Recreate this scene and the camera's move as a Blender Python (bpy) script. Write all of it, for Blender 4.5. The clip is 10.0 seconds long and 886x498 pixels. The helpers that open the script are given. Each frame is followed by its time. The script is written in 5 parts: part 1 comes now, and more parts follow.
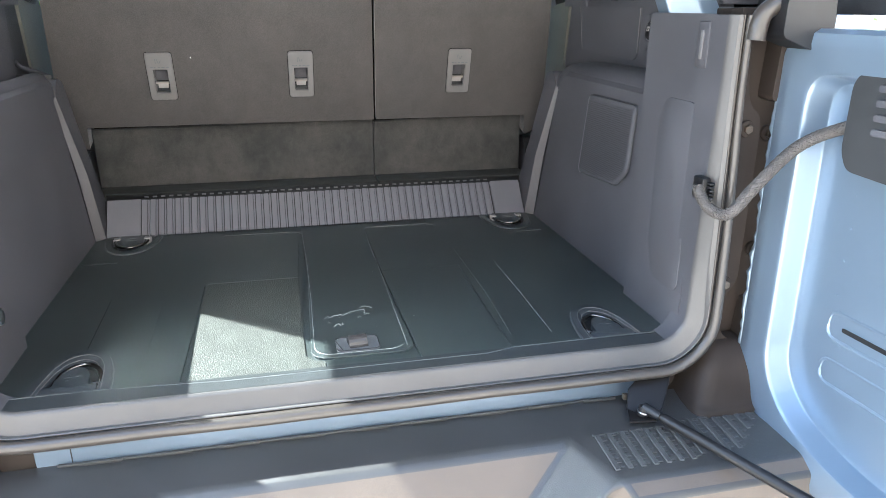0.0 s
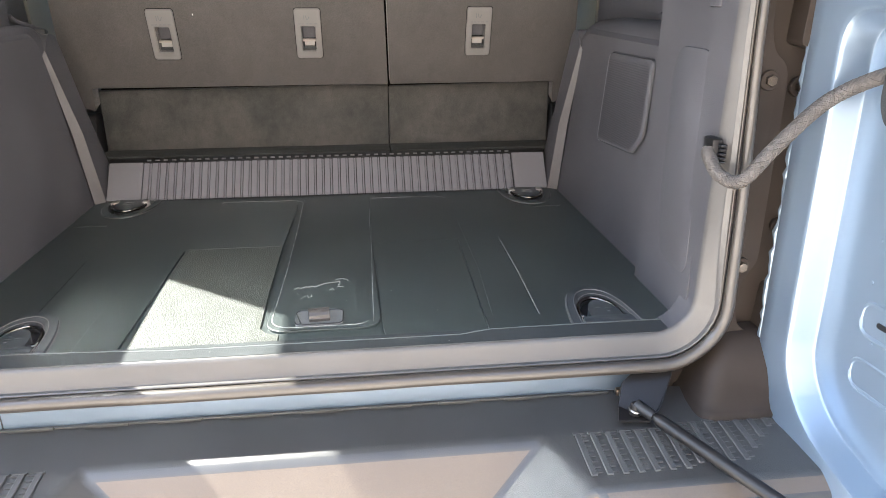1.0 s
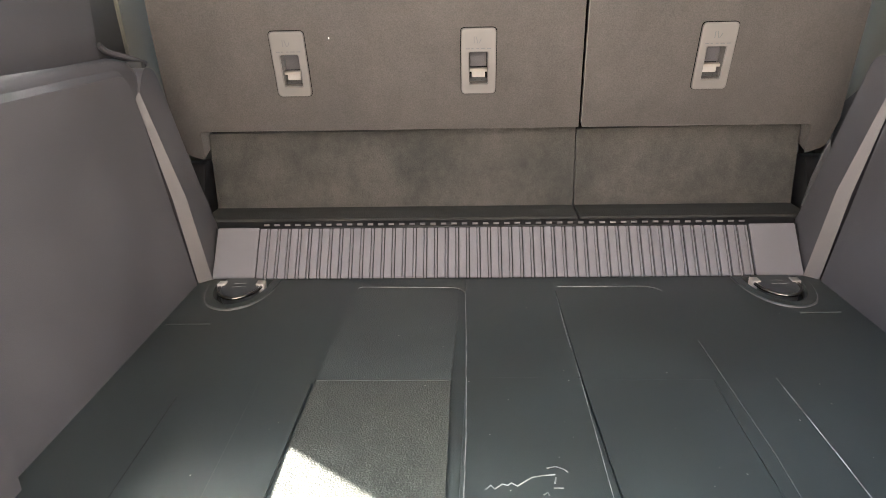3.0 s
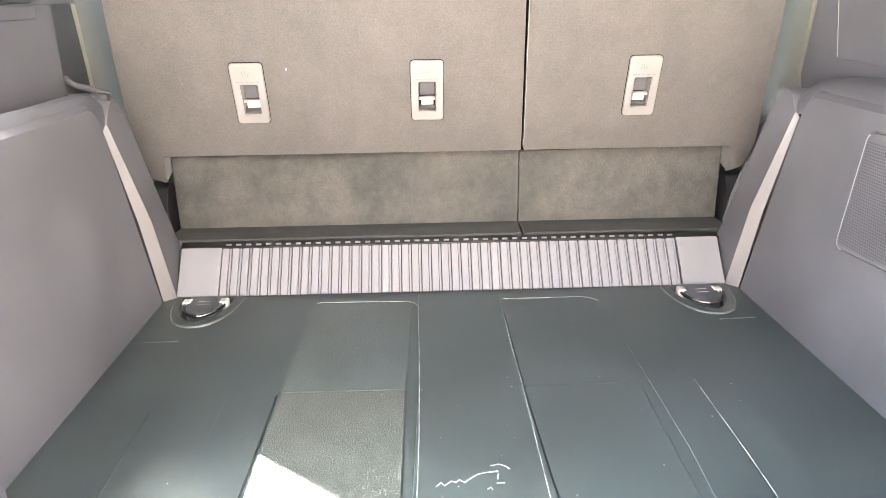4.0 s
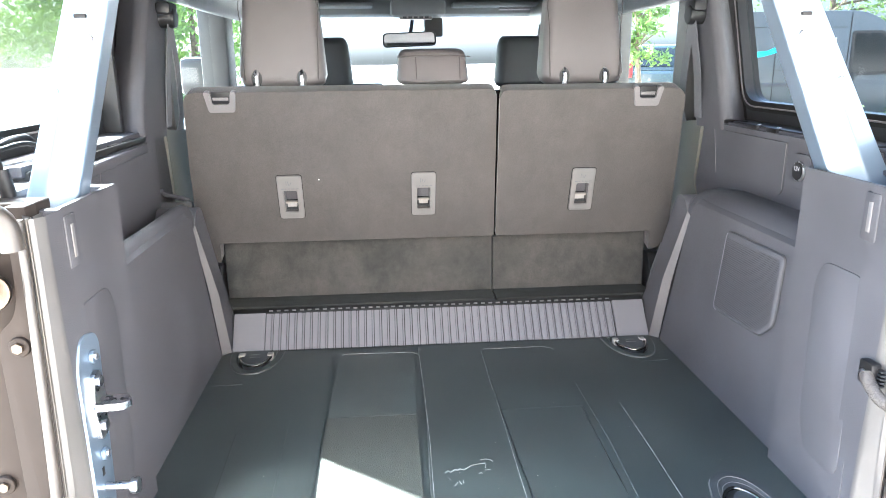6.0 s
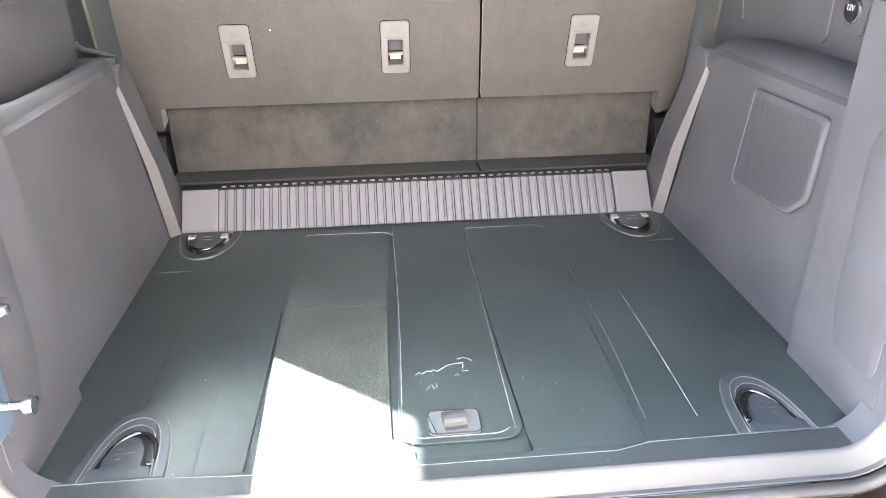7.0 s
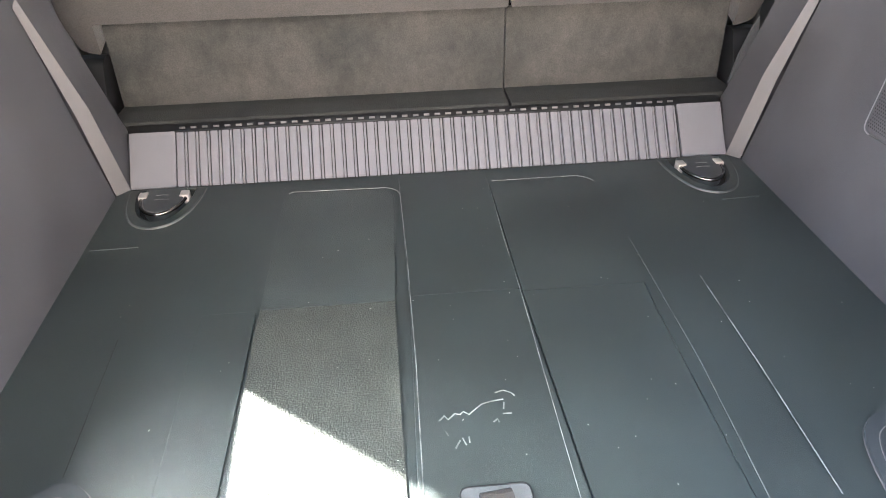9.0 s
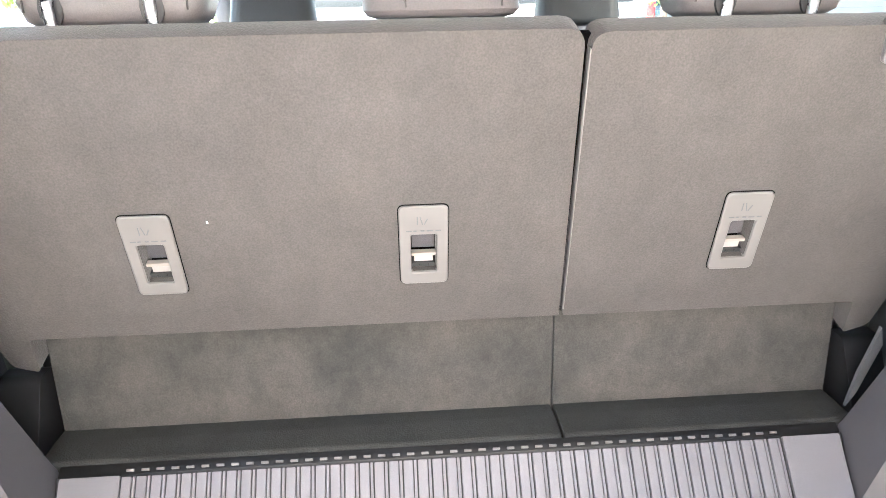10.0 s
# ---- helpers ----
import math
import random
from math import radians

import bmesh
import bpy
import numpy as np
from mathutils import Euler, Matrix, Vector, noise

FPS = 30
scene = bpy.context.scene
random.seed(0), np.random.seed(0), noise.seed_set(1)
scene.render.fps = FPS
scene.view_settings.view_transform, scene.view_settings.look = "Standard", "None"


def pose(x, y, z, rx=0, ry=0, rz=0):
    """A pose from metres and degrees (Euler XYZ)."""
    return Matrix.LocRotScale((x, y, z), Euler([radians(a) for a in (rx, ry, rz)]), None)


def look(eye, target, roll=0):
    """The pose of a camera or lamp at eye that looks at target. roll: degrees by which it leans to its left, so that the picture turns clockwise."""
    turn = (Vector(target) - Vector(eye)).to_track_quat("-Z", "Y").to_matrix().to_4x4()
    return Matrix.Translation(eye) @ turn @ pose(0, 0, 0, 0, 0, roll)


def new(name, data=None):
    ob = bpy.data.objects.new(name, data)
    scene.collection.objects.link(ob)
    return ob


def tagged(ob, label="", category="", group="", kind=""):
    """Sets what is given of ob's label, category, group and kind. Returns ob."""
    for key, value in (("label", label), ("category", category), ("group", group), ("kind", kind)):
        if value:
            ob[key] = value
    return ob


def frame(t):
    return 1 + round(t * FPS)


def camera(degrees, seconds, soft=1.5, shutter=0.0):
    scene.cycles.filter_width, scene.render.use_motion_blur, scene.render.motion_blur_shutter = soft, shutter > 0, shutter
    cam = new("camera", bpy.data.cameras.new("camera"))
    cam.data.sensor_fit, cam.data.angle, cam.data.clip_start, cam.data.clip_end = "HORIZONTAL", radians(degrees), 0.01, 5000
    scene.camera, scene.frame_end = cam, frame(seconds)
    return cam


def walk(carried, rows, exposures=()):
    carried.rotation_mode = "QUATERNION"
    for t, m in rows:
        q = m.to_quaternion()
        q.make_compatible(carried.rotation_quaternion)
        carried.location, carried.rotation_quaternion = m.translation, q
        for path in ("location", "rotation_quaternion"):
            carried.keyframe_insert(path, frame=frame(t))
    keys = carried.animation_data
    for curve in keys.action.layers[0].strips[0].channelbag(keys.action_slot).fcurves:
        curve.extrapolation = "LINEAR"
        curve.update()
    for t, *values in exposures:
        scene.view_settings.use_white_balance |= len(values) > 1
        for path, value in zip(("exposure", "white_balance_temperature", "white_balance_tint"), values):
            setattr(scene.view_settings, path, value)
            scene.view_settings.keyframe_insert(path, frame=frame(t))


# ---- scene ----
cam = camera(64.6, 10.0, 0.65)
PATH = [
    (0, (-0.103, -0.894, 1.346), (0.322, 0.947, 0.69), 0.2),
    (0.5, (0.037, -0.801, 1.293), (0.368, 1.059, 0.636), -0.1),
    (1, (0.074, -0.81, 1.277), (0.291, 1.054, 0.583), -0.1),
    (1.5, (0.05, -0.776, 1.282), (0.068, 1.096, 0.579), -0.4),
    (2, (0.023, -0.658, 1.3), (-0.072, 1.21, 0.591), -0.5),
    (2.5, (-0.037, -0.374, 1.277), (-0.175, 1.498, 0.587), -0.8),
    (2.7, (-0.068, -0.303, 1.282), (-0.185, 1.573, 0.599), -1.0),
    (3.8, (-0.059, -0.348, 1.317), (-0.022, 1.536, 0.646), -0.8),
    (4, (-0.058, -0.384, 1.343), (-0.003, 1.499, 0.673), -0.8),
    (4.5, (-0.087, -0.642, 1.423), (0.024, 1.263, 0.825), -0.8),
    (5, (-0.143, -0.819, 1.505), (-0.002, 1.106, 0.98), -0.7),
    (5.2, (-0.145, -0.839, 1.522), (0.002, 1.088, 1.007), -0.6),
    (6.3, (-0.121, -0.729, 1.493), (0.033, 1.195, 0.967), -0.7),
    (6.5, (-0.108, -0.657, 1.468), (0.053, 1.25, 0.889), -0.7),
    (7, (-0.08, -0.589, 1.444), (0.072, 1.207, 0.578), -0.9),
    (7.5, (-0.065, -0.587, 1.444), (0.085, 1.119, 0.412), -0.9),
    (8, (-0.054, -0.535, 1.441), (0.096, 1.132, 0.347), -1.1),
    (8.5, (-0.076, -0.392, 1.41), (0.068, 1.268, 0.304), -1.2),
    (9, (-0.087, -0.237, 1.397), (0.051, 1.415, 0.278), -1.2),
    (9.5, (-0.091, -0.06, 1.422), (0.083, 1.723, 0.534), -0.8),
    (10, (-0.075, 0.142, 1.473), (0.048, 2.024, 0.808), -1.1),
]
EXPOSURES = [(0, 2.96, 4800, 4), (0.5, 3.34, 5200, 6), (1.0, 3.09, 5250, 8), (1.5, 3.34, 5250, 8), (2.0, 3.49, 5250, 9), (2.5, 3.12, 5500, 10), (2.7, 3.15, 5500, 10), (3.8, 4.81, 5440, 9), (4.2, 4.94, 5140, 7), (4.5, 4.88, 4880, 5), (5.0, 4.72, 4770, 4), (5.2, 4.46, 4770, 4), (6.5, 3.92, 4950, 7), (7.0, 4.34, 5100, 8), (7.5, 3.94, 5250, 9), (8, 3.75, 5250, 8), (8.5, 3.5, 5250, 9), (9, 4.04, 5200, 9), (9.5, 4.55, 4830, 9), (10, 4.41, 5030, 8)]
walk(cam, [(t, look(eye, target, roll)) for t, eye, target, roll in PATH], EXPOSURES)

# ---------- light ----------
SUN_DIR = Vector((-0.69, 0.553, 1.0)).normalized()
world = bpy.data.worlds.new("sky")
scene.world = world
world.use_nodes = True
wn, wl = world.node_tree.nodes, world.node_tree.links
sky = wn.new("ShaderNodeTexSky")
sky.sky_type, sky.sun_disc = "NISHITA", False
sky.sun_elevation = math.asin(SUN_DIR.z)
sky.sun_rotation = math.atan2(SUN_DIR.x, SUN_DIR.y)
sky.air_density, sky.dust_density = 1.0, 6.5
haze = wn.new("ShaderNodeHueSaturation")
haze.inputs["Saturation"].default_value = 0.6
wl.new(sky.outputs[0], haze.inputs["Color"])
wl.new(haze.outputs[0], wn["Background"].inputs[0])
wn["Background"].inputs[1].default_value = 0.16
sun = new("sun", bpy.data.lights.new("sun", "SUN"))
sun.data.energy, sun.data.angle, sun.data.color = 4.6, radians(0.6), (1.0, 0.86, 0.64)
sun.matrix_world = look(SUN_DIR * 30, (0, 0, 0))


# ---------- materials ----------
def material(name, colour, rough=0.5, metal=0.0, var=0.15, var_scale=6.0, grain=0.0, grain_scale=900.0,
             spots=0.0, spot_colour=(0.4, 0.4, 0.4), coat=0.0, sheen=0.0, spec=0.5, rough_var=0.08, second=None, stretch=None, speck=0.22, mottle=0.5):
    """A surface with broad tonal variation, fine grain relief and an optional scatter of specks."""
    m = bpy.data.materials.new(name)
    m.use_nodes = True
    n, l = m.node_tree.nodes, m.node_tree.links
    b = n["Principled BSDF"]
    b.inputs["Metallic"].default_value = metal
    b.inputs["Specular IOR Level"].default_value = spec
    b.inputs["Coat Weight"].default_value = coat
    b.inputs["Coat Roughness"].default_value = 0.06
    b.inputs["Sheen Weight"].default_value = sheen
    b.inputs["Sheen Roughness"].default_value = 0.4
    tc = n.new("ShaderNodeTexCoord")
    big = n.new("ShaderNodeTexNoise")
    big.inputs["Scale"].default_value, big.inputs["Detail"].default_value = var_scale, 5.0 if mottle == 0.5 else 8.0
    big.inputs["Roughness"].default_value = mottle
    src = tc.outputs["Object"]
    if stretch:
        mp = n.new("ShaderNodeMapping")
        mp.inputs["Scale"].default_value = stretch
        l.new(src, mp.inputs[0])
        src = mp.outputs[0]
    l.new(src, big.inputs["Vector"])
    ramp = n.new("ShaderNodeValToRGB")
    lo = second or [c * (1 - var) for c in colour]
    hi = [min(1.0, c * (1 + var)) for c in colour]
    ramp.color_ramp.elements[0].color, ramp.color_ramp.elements[1].color = (*lo, 1), (*hi, 1)
    ramp.color_ramp.elements[0].position, ramp.color_ramp.elements[1].position = 0.35, 0.68
    l.new(big.outputs["Fac"], ramp.inputs[0])
    out = ramp.outputs[0]
    fine = n.new("ShaderNodeTexNoise")
    fine.inputs["Scale"].default_value, fine.inputs["Detail"].default_value = grain_scale, 2.0
    l.new(tc.outputs["Object"], fine.inputs["Vector"])
    if speck:
        sp = n.new("ShaderNodeMapRange")
        sp.inputs[1].default_value, sp.inputs[2].default_value = 0.3, 0.7
        sp.inputs[3].default_value, sp.inputs[4].default_value = 1 - speck, 1 + speck
        l.new(fine.outputs["Fac"], sp.inputs[0])
        mul = n.new("ShaderNodeVectorMath")
        mul.operation = "SCALE"
        l.new(out, mul.inputs[0]), l.new(sp.outputs[0], mul.inputs["Scale"])
        out = mul.outputs[0]
    if spots:
        vor = n.new("ShaderNodeTexVoronoi")
        vor.inputs["Scale"].default_value = 34.0
        l.new(tc.outputs["Object"], vor.inputs["Vector"])
        lt = n.new("ShaderNodeMath")
        lt.operation, lt.inputs[1].default_value = "LESS_THAN", spots
        l.new(vor.outputs["Distance"], lt.inputs[0])
        mix = n.new("ShaderNodeMix")
        mix.data_type = "RGBA"
        l.new(lt.outputs[0], mix.inputs[0])
        l.new(out, mix.inputs[6])
        mix.inputs[7].default_value = (*spot_colour, 1)
        out = mix.outputs[2]
    l.new(out, b.inputs["Base Color"])
    rr = n.new("ShaderNodeMapRange")
    rr.inputs[3].default_value, rr.inputs[4].default_value = max(0.02, rough - rough_var), min(1.0, rough + rough_var)
    l.new(big.outputs["Fac"], rr.inputs[0])
    l.new(rr.outputs[0], b.inputs["Roughness"])
    if grain:
        bump = n.new("ShaderNodeBump")
        bump.inputs["Strength"].default_value, bump.inputs["Distance"].default_value = grain, 0.0012
        l.new(fine.outputs["Fac"], bump.inputs["Height"])
        l.new(bump.outputs[0], b.inputs["Normal"])
    return m


def glass(name, tint, gloss=0.07, dust=0.0):
    m = bpy.data.materials.new(name)
    m.use_nodes = True
    n, l = m.node_tree.nodes, m.node_tree.links
    n.remove(n["Principled BSDF"])
    t, g, mix = n.new("ShaderNodeBsdfTransparent"), n.new("ShaderNodeBsdfGlossy"), n.new("ShaderNodeMixShader")
    t.inputs[0].default_value = (*tint, 1)
    g.inputs["Roughness"].default_value = 0.02
    mix.inputs[0].default_value = gloss
    l.new(t.outputs[0], mix.inputs[1]), l.new(g.outputs[0], mix.inputs[2])
    last = mix
    if dust:
        # film of dust that scatters light forwards
        r, last = n.new("ShaderNodeBsdfRefraction"), n.new("ShaderNodeMixShader")
        r.inputs["IOR"].default_value, r.inputs["Roughness"].default_value = 1.20, 0.26
        last.inputs[0].default_value = dust
        l.new(mix.outputs[0], last.inputs[1]), l.new(r.outputs[0], last.inputs[2])
    l.new(last.outputs[0], n["Material Output"].inputs[0])
    return m


TRIM = material("grained_trim_plastic", (0.080, 0.078, 0.085), 0.56, spec=0.4, grain=0.4, grain_scale=1100, var=0.15)
# dark plastic; also used for trim whose shade is put into the colour
TRIM_DARK = material("dark_and_shaded_trim_plastic", (0.033, 0.034, 0.035), 0.5, grain=0.3, grain_scale=1400, var=0.15)
SILL = material("sill_trim_plastic", (0.090, 0.085, 0.080), 0.32, grain=0.12, grain_scale=1600, var=0.10)
SILL_TOP = material("sill_top_plastic", (0.040, 0.044, 0.045), 0.38, grain=0.2, grain_scale=1400, var=0.15, spots=0.03, spot_colour=(0.10, 0.10, 0.10))
MAT = material("vinyl_floor", (0.0345, 0.0430, 0.0415), 0.33, spec=0.8, grain=0.3, grain_scale=1300, var=0.17, var_scale=6, rough_var=0.02, speck=0.2)
MAT_GRAIN = material("coarse_vinyl_floor", (0.060, 0.064, 0.055), 0.38, grain=1.0, grain_scale=430, var=0.15, var_scale=30, rough_var=0.08, speck=0.6, stretch=(1.6, 0.7, 1))
MAT_FINE = material("fine_vinyl_floor", (0.049, 0.058, 0.055), 0.36, spec=0.8, grain=0.6, grain_scale=520, var=0.15, var_scale=12, speck=0.35, rough_var=0.02)
# pale and fainter line colours for the floor, varied by noise
BEAD = material("pale_vinyl_line", (0.28, 0.285, 0.275), 0.5, var=0.5, var_scale=30, second=(0.10, 0.105, 0.10))
FAINT = material("faint_vinyl_line", (0.095, 0.103, 0.098), 0.5, var=0.4, var_scale=40)
HOUSING = material("housing_plastic", (0.050, 0.056, 0.060), 0.34, grain=0.2, grain_scale=1300, var=0.12)
LOOP = material("polished_steel_loop", (0.20, 0.195, 0.19), 0.18, metal=1.0, var=0.15, speck=0.0)
FLECK = material("dust_fleck", (0.55, 0.54, 0.50), 0.8, var=0.2)
CARPET = material("carpet_seat_back", (0.074, 0.068, 0.063), 0.95, grain=0.6, grain_scale=430, var=0.15, var_scale=9, sheen=0.25, speck=0.16, stretch=(1.0, 1.0, 0.7), mottle=0.80)
FLAP = material("carpet_flap", (0.080, 0.074, 0.067), 0.95, grain=0.7, grain_scale=430, speck=0.18, var=0.08, var_scale=8, second=(0.033, 0.034, 0.031), sheen=0.2, stretch=(1.0, 1.0, 0.8), mottle=0.74)
CARPET_DARK = material("dark_carpet_flap", (0.031, 0.032, 0.030), 0.95, grain=0.5, grain_scale=420, var=0.25, var_scale=16, speck=0.2, mottle=0.7)
RIB = material("ribbed_panel_plastic", (0.178, 0.175, 0.194), 0.42, grain=0.2, grain_scale=1500, var=0.05)
BEZEL = material("bezel_plastic", (0.172, 0.164, 0.156), 0.34, grain=0.15, var=0.05, var_scale=20, speck=0.0)
LATCH = material("latch_metal", (0.36, 0.33, 0.30), 0.4, metal=0.1, var=0.1, speck=0.0)
BLOCK = material("latch_plastic", (0.37, 0.352, 0.335), 0.45, var=0.08, speck=0.0)
BLACK = material("black_plastic", (0.010, 0.010, 0.011), 0.45, var=0.2)
GLOSS = material("black_window_rubber", (0.012, 0.012, 0.012), 0.40, spec=0.3, var=0.2, rough_var=0.05)
RUBBER = material("rubber_seal", (0.050, 0.043, 0.036), 0.30, spec=0.7, grain=0.10, grain_scale=900, var=0.08, speck=0.1, rough_var=0.0)
JAMB = material("jamb_paint", (0.036, 0.029, 0.024), 0.5, metal=0.0, spec=0.12, var=0.12, var_scale=9, speck=0.0, rough_var=0.04)
PAINT = material("blue_paint", (0.250, 0.315, 0.400), 0.38, metal=0.65, var=0.02, var_scale=3, coat=0.6, speck=0.0, rough_var=0.02)
BUMPER = material("bumper_plastic", (0.044, 0.043, 0.042), 0.36, spec=0.7, grain=0.3, grain_scale=1100, var=0.12, rough_var=0.02)
# satin bumper plastic with the tan ground reflection painted into its colour
BUMPER_FACE = material("satin_bumper_tan_reflection", (0.106, 0.084, 0.064), 0.36, spec=0.6, grain=0.1, grain_scale=900, var=0.08)
TREAD = material("tread_plastic", (0.062, 0.061, 0.060), 0.36, grain=0.2, var=0.15)
STEEL = material("zinc_steel", (0.55, 0.55, 0.57), 0.28, metal=1.0, var=0.12, var_scale=60, speck=0.0)
DARK_STEEL = material("black_steel", (0.014, 0.013, 0.013), 0.34, metal=0.0, spec=0.3, var=0.1, speck=0.0, rough_var=0.04)
BRONZE = material("bronze_steel", (0.16, 0.13, 0.10), 0.3, metal=0.8, var=0.2, var_scale=50)
LEATHER = material("headrest_leather", (0.108, 0.098, 0.096), 0.45, grain=0.2, grain_scale=600, var=0.08, speck=0.1)
LEATHER_DARK = material("dark_leather", (0.02, 0.022, 0.024), 0.5, grain=0.4, grain_scale=500, var=0.1)
THREAD = material("seam_thread", (0.05, 0.045, 0.042), 0.8, var=0.2)
WEB = material("belt_webbing", (0.14, 0.14, 0.15), 0.7, grain=0.5, grain_scale=1500, var=0.1)
CABLE = material("cable_sleeve", (0.085, 0.076, 0.068), 0.5, grain=0.9, grain_scale=800, var=0.25, var_scale=120)
LINER = material("headliner", (0.10, 0.105, 0.11), 0.9, grain=0.3, var=0.08)
PALE = material("lit_pillar_trim", (0.13, 0.13, 0.125), 0.5, var=0.06)
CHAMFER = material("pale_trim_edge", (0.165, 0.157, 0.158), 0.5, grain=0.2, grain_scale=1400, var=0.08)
WHITE = material("white_plastic", (0.75, 0.74, 0.72), 0.45, var=0.06, speck=0.0)
SIDE_PANEL = material("pillar_foot_plastic", (0.110, 0.108, 0.090), 0.5, grain=0.3, grain_scale=1100, var=0.10)
# near black that paints shade into seat gaps, bezel surrounds and latch wells
GAP_SHADE = material("gap_shade", (0.004, 0.004, 0.004), 0.95, spec=0.05, var=0.2, speck=0.0)
PLATE = material("handle_plate_plastic", (0.120, 0.122, 0.125), 0.4, grain=0.2, grain_scale=1300, var=0.08)
STRAP = material("pull_strap", (0.055, 0.050, 0.046), 0.26, grain=0.3, grain_scale=1200, var=0.2)
SOCKET_WHITE = material("socket_print", (0.7, 0.7, 0.7), 0.5, var=0.02)
MIRROR = material("mirror_glass", (0.85, 0.87, 0.88), 0.02, metal=1.0, var=0.01, rough_var=0.0, speck=0.0)
GLASS = glass("tinted_glass", (0.70, 0.72, 0.68), 0.04, 0.32)
GLASS_CLEAN = glass("clean_tinted_glass", (0.62, 0.64, 0.64), 0.04)
PRIVACY = glass("privacy_glass", (0.40, 0.42, 0.42))
CLEAR = glass("clear_glass", (0.92, 0.95, 0.94), 0.03)
GROUND = material("sunlit_concrete", (0.46, 0.40, 0.33), 0.9, var=0.18, var_scale=1.2, grain=0.5, grain_scale=60)
FACADE = material("tan_plaster_wall", (0.50, 0.445, 0.385), 0.9, var=0.10, var_scale=0.8, grain=0.4, grain_scale=40)
FACADE_DULL = material("weathered_plaster_wall", (0.38, 0.332, 0.281), 0.9, var=0.12, var_scale=0.8, grain=0.4, grain_scale=40)
BARK = material("bark", (0.14, 0.11, 0.08), 0.9, var=0.35, var_scale=9, grain=0.8, grain_scale=60)
LEAF = material("leaf_green", (0.10, 0.16, 0.035), 0.55, var=0.45, var_scale=2.5)
ln, ll = LEAF.node_tree.nodes, LEAF.node_tree.links
lt_, lm_ = ln.new("ShaderNodeBsdfTranslucent"), ln.new("ShaderNodeMixShader")
lt_.inputs[0].default_value, lm_.inputs[0].default_value = (0.20, 0.30, 0.06, 1), 0.35
ll.new(ln["Principled BSDF"].outputs[0], lm_.inputs[1]), ll.new(lt_.outputs[0], lm_.inputs[2]), ll.new(lm_.outputs[0], ln["Material Output"].inputs[0])
GRASS = material("verge_grass", (0.10, 0.15, 0.035), 0.9, var=0.4, var_scale=4)
VAN = material("van_paint", (0.085, 0.095, 0.10), 0.40, coat=0.2, var=0.05, speck=0.0)
VAN_DARK = material("van_glass", (0.015, 0.018, 0.02), 0.1, var=0.05, speck=0.0)
VAN_BLUE = material("van_mark_cyan", (0.06, 0.50, 0.62), 0.4, var=0.02)
CAR_WHITE = material("white_car_paint", (0.80, 0.80, 0.80), 0.25, coat=0.8, var=0.02, speck=0.0)
SUV = material("dark_car_paint", (0.04, 0.055, 0.06), 0.25, coat=0.8, var=0.05, speck=0.0)
RED = material("red_lens", (0.5, 0.02, 0.02), 0.3, var=0.1)


# ---------- mesh helpers ----------
def part(name, bm, mat, parent=None, label="", smooth=40):
    me = bpy.data.meshes.new(name)
    bmesh.ops.recalc_face_normals(bm, faces=bm.faces)
    bm.to_mesh(me)
    bm.free()
    if smooth:
        me.polygons.foreach_set("use_smooth", [True] * len(me.polygons))
        me.set_sharp_from_angle(angle=radians(smooth))
    for m in (mat if isinstance(mat, (list, tuple)) else [mat]):
        me.materials.append(m)
    ob = new(name, me)
    if smooth and len(me.polygons) < 600 and any(len(p.vertices) > 4 for p in me.polygons):
        w = ob.modifiers.new("even_shading", "WEIGHTED_NORMAL")
        w.keep_sharp, w.weight = True, 100
    if parent:
        ob.parent = parent
    if label:
        ob["label"] = label
    return ob


def thing(name, label, category, group="", kind="", at=(0, 0, 0)):
    ob = new(name)
    ob.location = at
    ob.empty_display_size = 0.05
    return tagged(ob, label, category, group, kind)


def box(x0, x1, y0, y1, z0, z1, bev=0.0, bm=None, seg=2):
    bm = bm or bmesh.new()
    vs = bmesh.ops.create_cube(bm, size=1.0, matrix=Matrix.LocRotScale(((x0 + x1) / 2, (y0 + y1) / 2, (z0 + z1) / 2), None, (x1 - x0, y1 - y0, z1 - z0)))["verts"]
    if bev:
        es = list({e for v in vs for e in v.link_edges})
        bmesh.ops.bevel(bm, geom=es, offset=bev, segments=seg, profile=0.5, affect="EDGES")
    return bm


def prism(pts, axis, a, b, bev=0.0, bm=None, seg=2):
    """A polygon in the two other axes, drawn out along axis from a to b."""
    bm = bm or bmesh.new()

    def at(p, w):
        return {"x": (w, p[0], p[1]), "y": (p[0], w, p[1]), "z": (p[0], p[1], w)}[axis]
    lo = [bm.verts.new(at(p, a)) for p in pts]
    hi = [bm.verts.new(at(p, b)) for p in pts]
    fs = [bm.faces.new(lo), bm.faces.new(hi)]
    for i in range(len(pts)):
        j = (i + 1) % len(pts)
        fs.append(bm.faces.new((lo[i], lo[j], hi[j], hi[i])))
    bmesh.ops.recalc_face_normals(bm, faces=fs)
    if bev:
        es = list({e for f in fs for e in f.edges})
        bmesh.ops.bevel(bm, geom=es, offset=bev, segments=seg, profile=0.5, affect="EDGES", clamp_overlap=True)
    return bm


